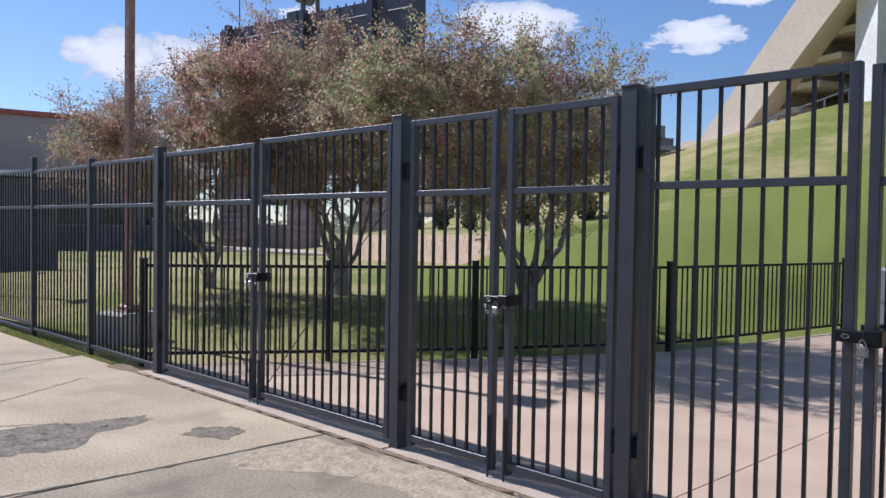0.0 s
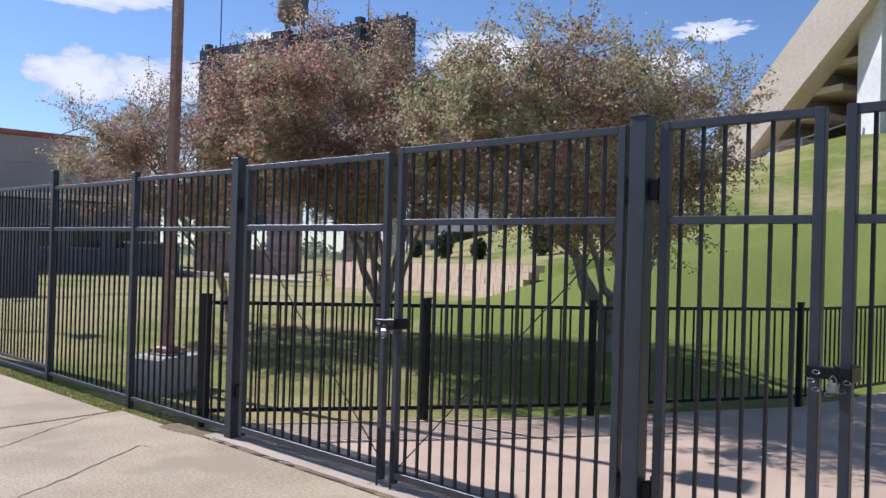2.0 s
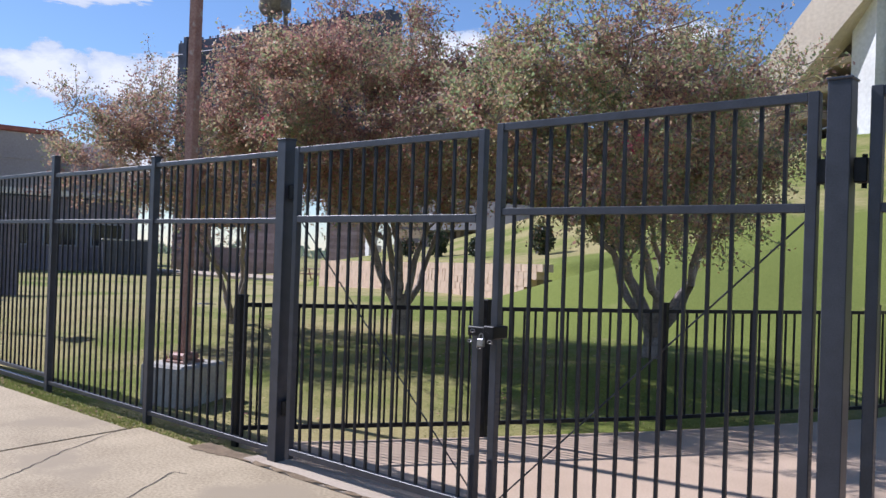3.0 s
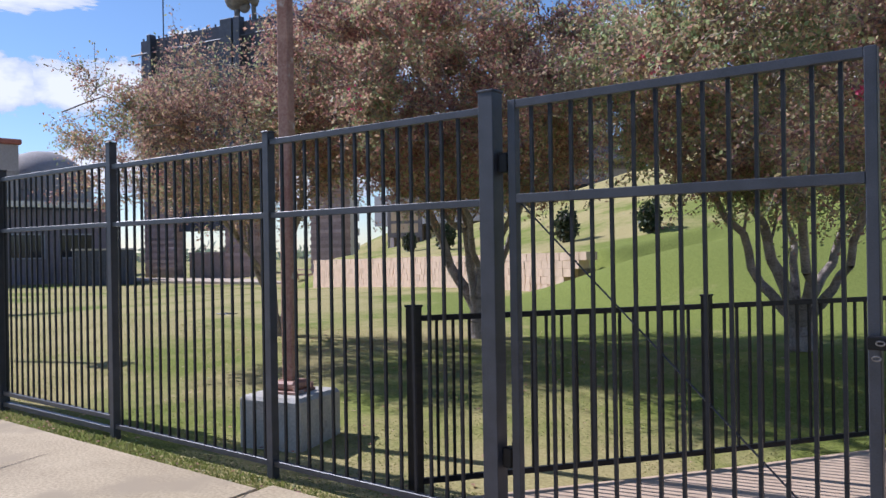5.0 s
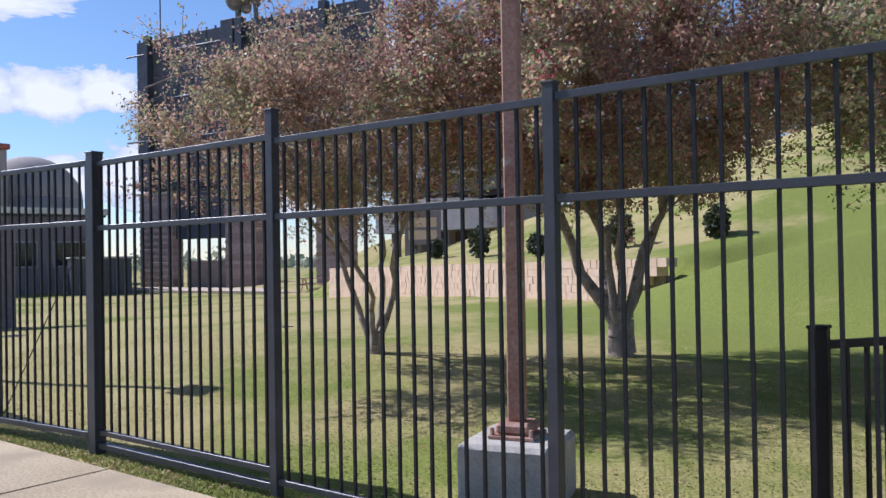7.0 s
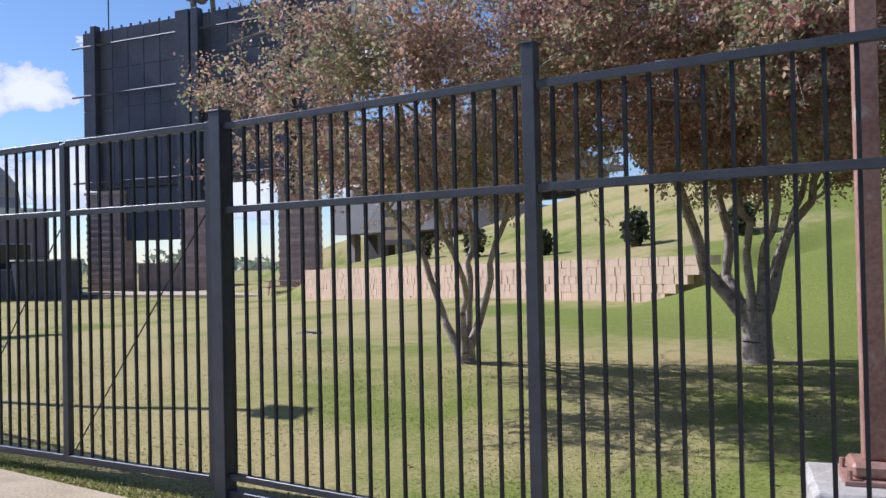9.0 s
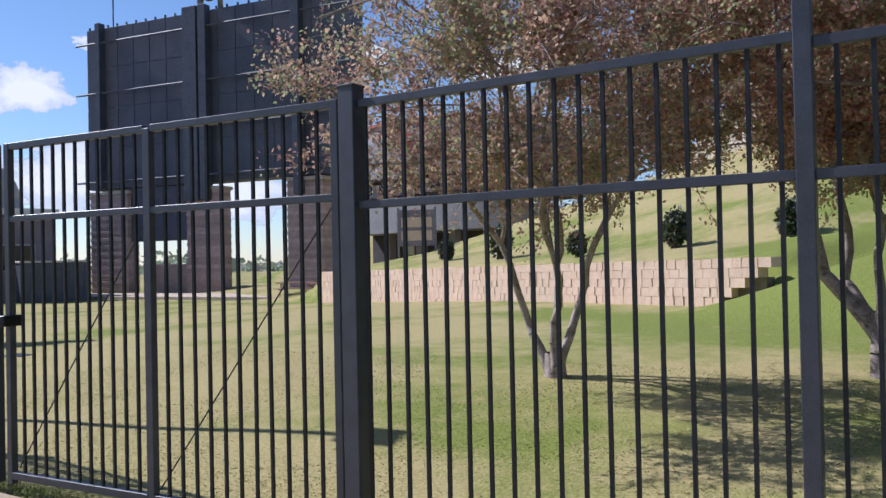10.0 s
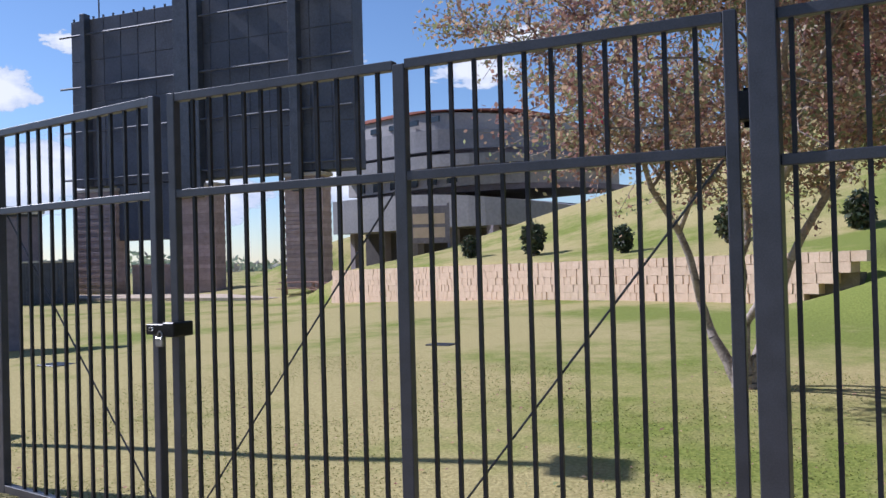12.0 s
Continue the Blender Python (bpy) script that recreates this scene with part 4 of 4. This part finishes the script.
# the stadium stand over the bank
st = tagged(empty("stadium_stand"), "cream concrete stadium stand with a raking beam and stepped seating slabs", "stadium")
st.matrix_basis = Matrix.Translation((-23.7, 46.0, 0)) @ Matrix.Rotation(radians(-20), 4, "Z") @ Matrix.Diagonal((1.22, 1, 1, 1))
def rake(name, x0, y0, y1, low, high, wide, mat):
    """A sloping beam in the xz plane."""
    bm = bmesh.new()
    pts = [(x0, low), (x0 + wide * 0.9, low), (x0 + wide + (high - low) / 1.15, high), (x0 + (high - low) / 1.15, high)]
    a = [bm.verts.new((x, y0, z)) for x, z in pts]
    b = [bm.verts.new((x, y1, z)) for x, z in pts]
    bm.faces.new(a)
    bm.faces.new(b[::-1])
    for i in range(4):
        bm.faces.new((a[i], a[(i + 1) % 4], b[(i + 1) % 4], b[i]))
    return part(name, bm, mat, st)
rake("raking_beam", 0.0, 0.0, 1.4, 7.0, 24.0, 3.1, STADIUM)
rake("raking_beam", 0.6, 9.0, 10.2, 7.0, 24.0, 2.6, STADIUM)
for i in range(12):
    z = 8.2 + i * 1.25
    x = (z - 7.0) / 1.15 + 1.6
    part("seating_slab", boxed(x, x + 2.6, 1.42, 8.98, z, z + 0.35, 0.02), STADIUM, st)
    part("riser", boxed(x + 1.09, x + 1.4, 1.42, 8.98, z + 0.35, z + 1.25), STADIUM, st)
part("back_wall", boxed(3.5, 30, 9.5, 10.0, 5.5, 24, 0.0), STADIUM, st)
# no opening here: a darker solid strip stands for the passage's shade
part("dark_passage", boxed(3.6, 30, 9.2, 9.45, 8.2, 10.4), DARKWALL, st)
placed = [
    part("pillar", prism(bmesh.new(), [(-13.75, 43.4), (-12.45, 42.5), (-11.9, 43.4), (-13.2, 44.2)], 6.0, 26), STADIUM_WHITE, st, "white concrete pillar"),
    # grey box carries the shade on the white pillar's right side
    part("pillar_side", boxed(-11.85, -11.6, 42.9, 44.0, 6.0, 26, 0.04), STADIUM_GREY, st),
    part("wing_wall", boxed(-11.6, 5.0, 43.4, 44.0, 6.4, 12.4, 0.04), STADIUM, st),
    part("ridge_kerb", rod(bmesh.new(), (-19.5, 42.0, 5.9), (-13.6, 42.0, 7.55), 0.34, 4), STADIUM_WHITE, st),
    part("ridge_kerb", rod(bmesh.new(), (-13.6, 42.0, 7.55), (-2.0, 42.0, 8.1), 0.34, 4), STADIUM_WHITE, st),
]
for i in range(5):
    placed.append(part("rail_post", rod(bmesh.new(), (-18.6 + i * 1.2, 43.0, 5.9 + i * 0.33), (-18.6 + i * 1.2, 43.0, 7.5 + i * 0.33), 0.05, 6), STEEL, st))
placed.append(part("handrail", rod(bmesh.new(), (-18.8, 43.0, 7.45), (-13.7, 43.0, 8.85), 0.05, 6), STEEL, st))
for ob in placed:
    ob.data.transform(st.matrix_basis.inverted())
part("plinth", boxed(-0.6, 30, -0.6, 10, 3.0, 7.1, 0.0), STADIUM, st)

# grey cabinet on a dark stand behind the low fence end
cab = tagged(empty("utility_cabinet", (-2.75, 14.6, 0)), "grey enamelled cabinet on a dark steel stand", "cabinet")
part("body", boxed(-0.55, 0.55, -0.4, 0.4, 0.16, 1.08, 0.03), GREYBOX, cab)
part("stand", boxed(-0.62, 0.62, -0.45, 0.45, 0.0, 0.155, 0.01), BLACK, cab)
part("vent_pipe", boxed(0.2, 0.32, -0.2, -0.08, 1.08, 1.3, 0.01), BLACK, cab)

# a far green bank beyond the piers
fx, fy = np.meshgrid(np.linspace(-84, -40, 45), np.linspace(60, 90, 31))
fz = 4.6 * ease(-80, -62, fx) * ease(60, 68, fy) * (1 - ease(78, 90, fy)) * (1 - ease(-48, -40, fx)) - 0.45
fi = np.arange(fx.size).reshape(fx.shape)
far_bank = from_arrays("far_bank", np.stack([fx, fy, fz], -1).reshape(-1, 3), np.stack([fi[:-1, :-1], fi[:-1, 1:], fi[1:, 1:], fi[1:, :-1]], -1).reshape(-1, 4), TURF, smooth=True)
tagged(far_bank, "far green grassy bank behind the scoreboard", "bank", kind="structure")

# woods along the horizon; the haze is mixed into their paler leaf colours
rnd = np.random.default_rng(5)
k = 5200
a = rnd.uniform(radians(95), radians(175), size=k)
r = rnd.uniform(190, 260, size=k)
p = np.stack([np.cos(a) * r, np.sin(a) * r, rnd.uniform(-1, 1, size=k) ** 2 * (3.2 + 1.2 * np.sin(a * 23) + 0.9 * np.sin(a * 61)) - 0.5], -1)
v, f = leaf_cards(p, rnd, 2.2)
tagged(from_arrays("far_woods", v, f, HAZE), "hazy dark woods along the horizon", "woods", kind="stuff")


# ---------------- clouds ----------------
def cloud_material():
    m = bpy.data.materials.new("cloud_white")
    m.use_nodes = True
    nt = m.node_tree
    n, l = nt.nodes, nt.links
    n.remove(n["Principled BSDF"])
    co, ns, grad = n.new("ShaderNodeTexCoord"), n.new("ShaderNodeTexNoise"), n.new("ShaderNodeVectorMath")
    info = n.new("ShaderNodeObjectInfo")
    mp, off = n.new("ShaderNodeVectorMath"), n.new("ShaderNodeVectorMath")
    off.operation = "SCALE"
    off.inputs[0].default_value = (37, 11, 23)
    l.new(info.outputs["Random"], off.inputs["Scale"])
    l.new(co.outputs["Object"], mp.inputs[0])
    l.new(off.outputs[0], mp.inputs[1])
    ns.inputs["Scale"].default_value, ns.inputs["Detail"].default_value, ns.inputs["Roughness"].default_value = 1.7, 8, 0.6
    l.new(mp.outputs[0], ns.inputs["Vector"])
    grad.operation = "LENGTH"
    l.new(co.outputs["Object"], grad.inputs[0])
    s = n.new("ShaderNodeMath")
    s.operation = "MULTIPLY_ADD"
    s.inputs[1].default_value = -0.62
    l.new(grad.outputs["Value"], s.inputs[0])
    l.new(ns.outputs["Fac"], s.inputs[2])
    ramp = n.new("ShaderNodeMapRange")
    ramp.inputs[1].default_value, ramp.inputs[2].default_value = 0.0, 0.07
    l.new(s.outputs[0], ramp.inputs[0])
    # sunlit white and greyer rims are painted tones, shown by the card's own glow
    tone = n.new("ShaderNodeValToRGB")
    tone.color_ramp.elements[0].position, tone.color_ramp.elements[1].position = 0.02, 0.3
    tone.color_ramp.elements[0].color, tone.color_ramp.elements[1].color = (0.62, 0.69, 0.78, 1), (0.97, 0.97, 0.97, 1)
    l.new(s.outputs[0], tone.inputs["Fac"])
    em, tr, mx = n.new("ShaderNodeEmission"), n.new("ShaderNodeBsdfTransparent"), n.new("ShaderNodeMixShader")
    em.inputs["Strength"].default_value = 0.82
    l.new(tone.outputs["Color"], em.inputs["Color"])
    l.new(ramp.outputs[0], mx.inputs[0])
    l.new(tr.outputs[0], mx.inputs[1])
    l.new(em.outputs[0], mx.inputs[2])
    l.new(mx.outputs[0], n["Material Output"].inputs["Surface"])
    return m


CLOUD = cloud_material()
EYE0 = Vector((-6, 0.3, 1.6))


def cloud(yaw, rise, wide, high, far=1600):
    """A cloud at a bearing (degrees left of north), angular height and size in degrees."""
    d = Vector((-math.sin(radians(yaw)) * math.cos(radians(rise)), math.cos(radians(yaw)) * math.cos(radians(rise)), math.sin(radians(rise))))
    bm = bmesh.new()
    bmesh.ops.create_grid(bm, x_segments=1, y_segments=1, size=1.0)
    ob = part("cloud", bm, CLOUD)
    turn = (-d).to_track_quat("Z", "Y").to_matrix().to_4x4()
    ob.matrix_basis = Matrix.Translation(EYE0 + d * far) @ turn @ Matrix.Diagonal((far * math.tan(radians(wide)), far * math.tan(radians(high)), 1, 1))
    return tagged(ob, "soft white fair-weather cloud in the blue sky", "cloud", "clouds", "structure")


for row in ((67.6, 10.6, 4.0, 2.3), (62.9, 10.7, 4.2, 2.3), (59.6, 11.0, 2.8, 2.0), (41.0, 13.8, 5.2, 2.2), (28.4, 12.9, 3.6, 1.5), (25.0, 15.2, 3.0, 0.9),
            (66, 15.9, 5.5, 1.3), (55.5, 14.2, 1.8, 0.9), (57.6, 5.9, 5.0, 3.0), (63, 5.2, 5.5, 2.2), (70, 4.6, 6, 2.0), (48, 4.8, 6, 2.4), (38, 5.5, 5, 2.0)):
    cloud(*row)

# small dark cover plates sunk in the lawn
for x, y, w in ((-18.95, 10.86, 0.2), (-24.0, 8.2, 0.25)):
    th = tagged(part("valve_cover", boxed(-w, w, -w * 0.7, w * 0.7, -0.03, 0.03, 0.01), BLACK), "small dark valve cover sunk in the lawn", "valve cover", "valve covers")
    th.location = (x, y, float(land(x, y)) - 0.045)

# ---------------- grass blades near the fence ----------------
rnd = np.random.default_rng(3)
def blades(n, x0, x1, y0, y1, h, fade=1.0):
    x, y = rnd.uniform(x0, x1, n), y0 + (y1 - y0) * rnd.random(n) ** fade
    lx = np.interp(y, [p[1] for p in LOW_FENCE], [p[0] for p in LOW_FENCE])
    keep = (x < lx - 0.06) | (y > 14.4)
    x, y = x[keep], y[keep]
    z = land(x, y) - 0.03
    n = len(x)
    a, hh = rnd.uniform(0, math.tau, n), h * rnd.uniform(0.5, 1.3, n)
    w = 0.006 + 0.004 * rnd.random(n)
    lean = rnd.normal(size=(n, 2)) * 0.45 * hh[:, None]
    v = np.stack([np.stack([x - np.cos(a) * w, y - np.sin(a) * w, z], -1), np.stack([x + np.cos(a) * w, y + np.sin(a) * w, z], -1), np.stack([x + lean[:, 0], y + lean[:, 1], z + hh], -1)], 1)
    return v.reshape(-1, 3)


vs = np.concatenate([blades(9000, -20, -7.6, 3.7, 3.93, 0.026), blades(70000, -21, -5, 3.95, 9.5, 0.008, 1.5)])
grass = from_arrays("grass", vs, np.arange(len(vs)).reshape(-1, 3), BLADES)
tagged(grass, "short blades of green and dry grass", "grass", kind="stuff")

# fallen leaves on the lawn and along the fence
n = 1300
x = np.concatenate([rnd.normal(-10.5, 3.2, n // 2), rnd.uniform(-20, -7.6, n // 2)])
y = np.concatenate([rnd.normal(8.2, 1.6, n // 2), 3.72 + 4.5 * rnd.random(n // 2) ** 2])
keep = (x < np.interp(y, [p[1] for p in LOW_FENCE], [p[0] for p in LOW_FENCE]) - 0.1) & (y > 3.72)
x, y = x[keep], y[keep]
v, f = leaf_cards(np.stack([x, y, land(x, y) - 0.005], -1), rnd, 0.05)
v[:, 2] = land(v[:, 0], v[:, 1]) - 0.012 + np.tile([0.0, 0.012, 0.004, 0.01], len(x))
tagged(from_arrays("fallen_leaves", v, f, LEAVES_RED), "scattered brown fallen leaves on the grass", "leaves", kind="stuff")

# ---------------- the stone retaining wall ----------------
wall = tagged(empty("stone_wall"), "low tan stone retaining wall stepping up into the grassy bank", "retaining wall", kind="structure")
WM = along(WALL_A, WALL_B)
WL = math.hypot(WALL_B[0] - WALL_A[0], WALL_B[1] - WALL_A[1])
wall.matrix_basis = WM
rnd = random.Random(9)
ROWS, RH = 7, 0.2
def wall_foot(u):
    p = WM @ Vector((u, -0.35, 0))
    return float(land(p.x, p.y))
rest_v, rest_f = [], []
shapes = []
for k in range(6):
    bm = boxed(-0.5, 0.5, -0.16, 0.16, -RH / 2, RH / 2, 0.004)
    for v in bm.verts:
        v.co += Vector((0.0, rnd.uniform(-0.008, 0.008), 0.0))
    ob = part("wall_stone", bm, STONE, wall)
    shapes.append(ob)
count = 0
for row in range(ROWS):
    u = WL - 1.9 + row * 0.31
    while u > 0.15:
        w = rnd.uniform(0.18, 0.38)
        top = 1.0 + 0.022 * u * 0.7
        z = top - (ROWS - 1 - row) * RH + 0.02
        x = u - w / 2
        if z + RH / 2 > wall_foot(x) - 0.1:
            m = pose(x, rnd.uniform(-0.006, 0.006) + (row - 3) * 0.004, z, 0, 0, 0) @ Matrix.Diagonal((w - rnd.choice((0.0, 0.0, 0.0, 0.02, 0.042)), 1, 1, 1))
            if count < 6:
                shapes[count].matrix_basis = m
            elif count < 290 and u > WL * 0.28:
                share("wall_stone", shapes[rnd.randrange(6)].data, m, wall)
            else:
                me = shapes[rnd.randrange(6)].data
                o = len(rest_v)
                rest_v += [m @ q.co for q in me.vertices]
                rest_f += [[o + i for i in q.vertices] for q in me.polygons]
            count += 1
        u -= w
if rest_v:
    me = bpy.data.meshes.new("wall_stones")
    me.from_pydata(rest_v, [], rest_f)
    me.materials.append(STONE_FAR)
    ob = new("wall_stones", me)
    ob.parent = wall
    tagged(ob, kind="stuff")
# darker sheet behind the stones, coloured as the shade in their open joints
part("backing", prism(bmesh.new(), [(0.1, 0.05), (WL - 0.3, 0.05), (WL - 0.3, 0.3), (0.1, 0.3)], -0.6, 1.05), BACKING_SHADE, wall)
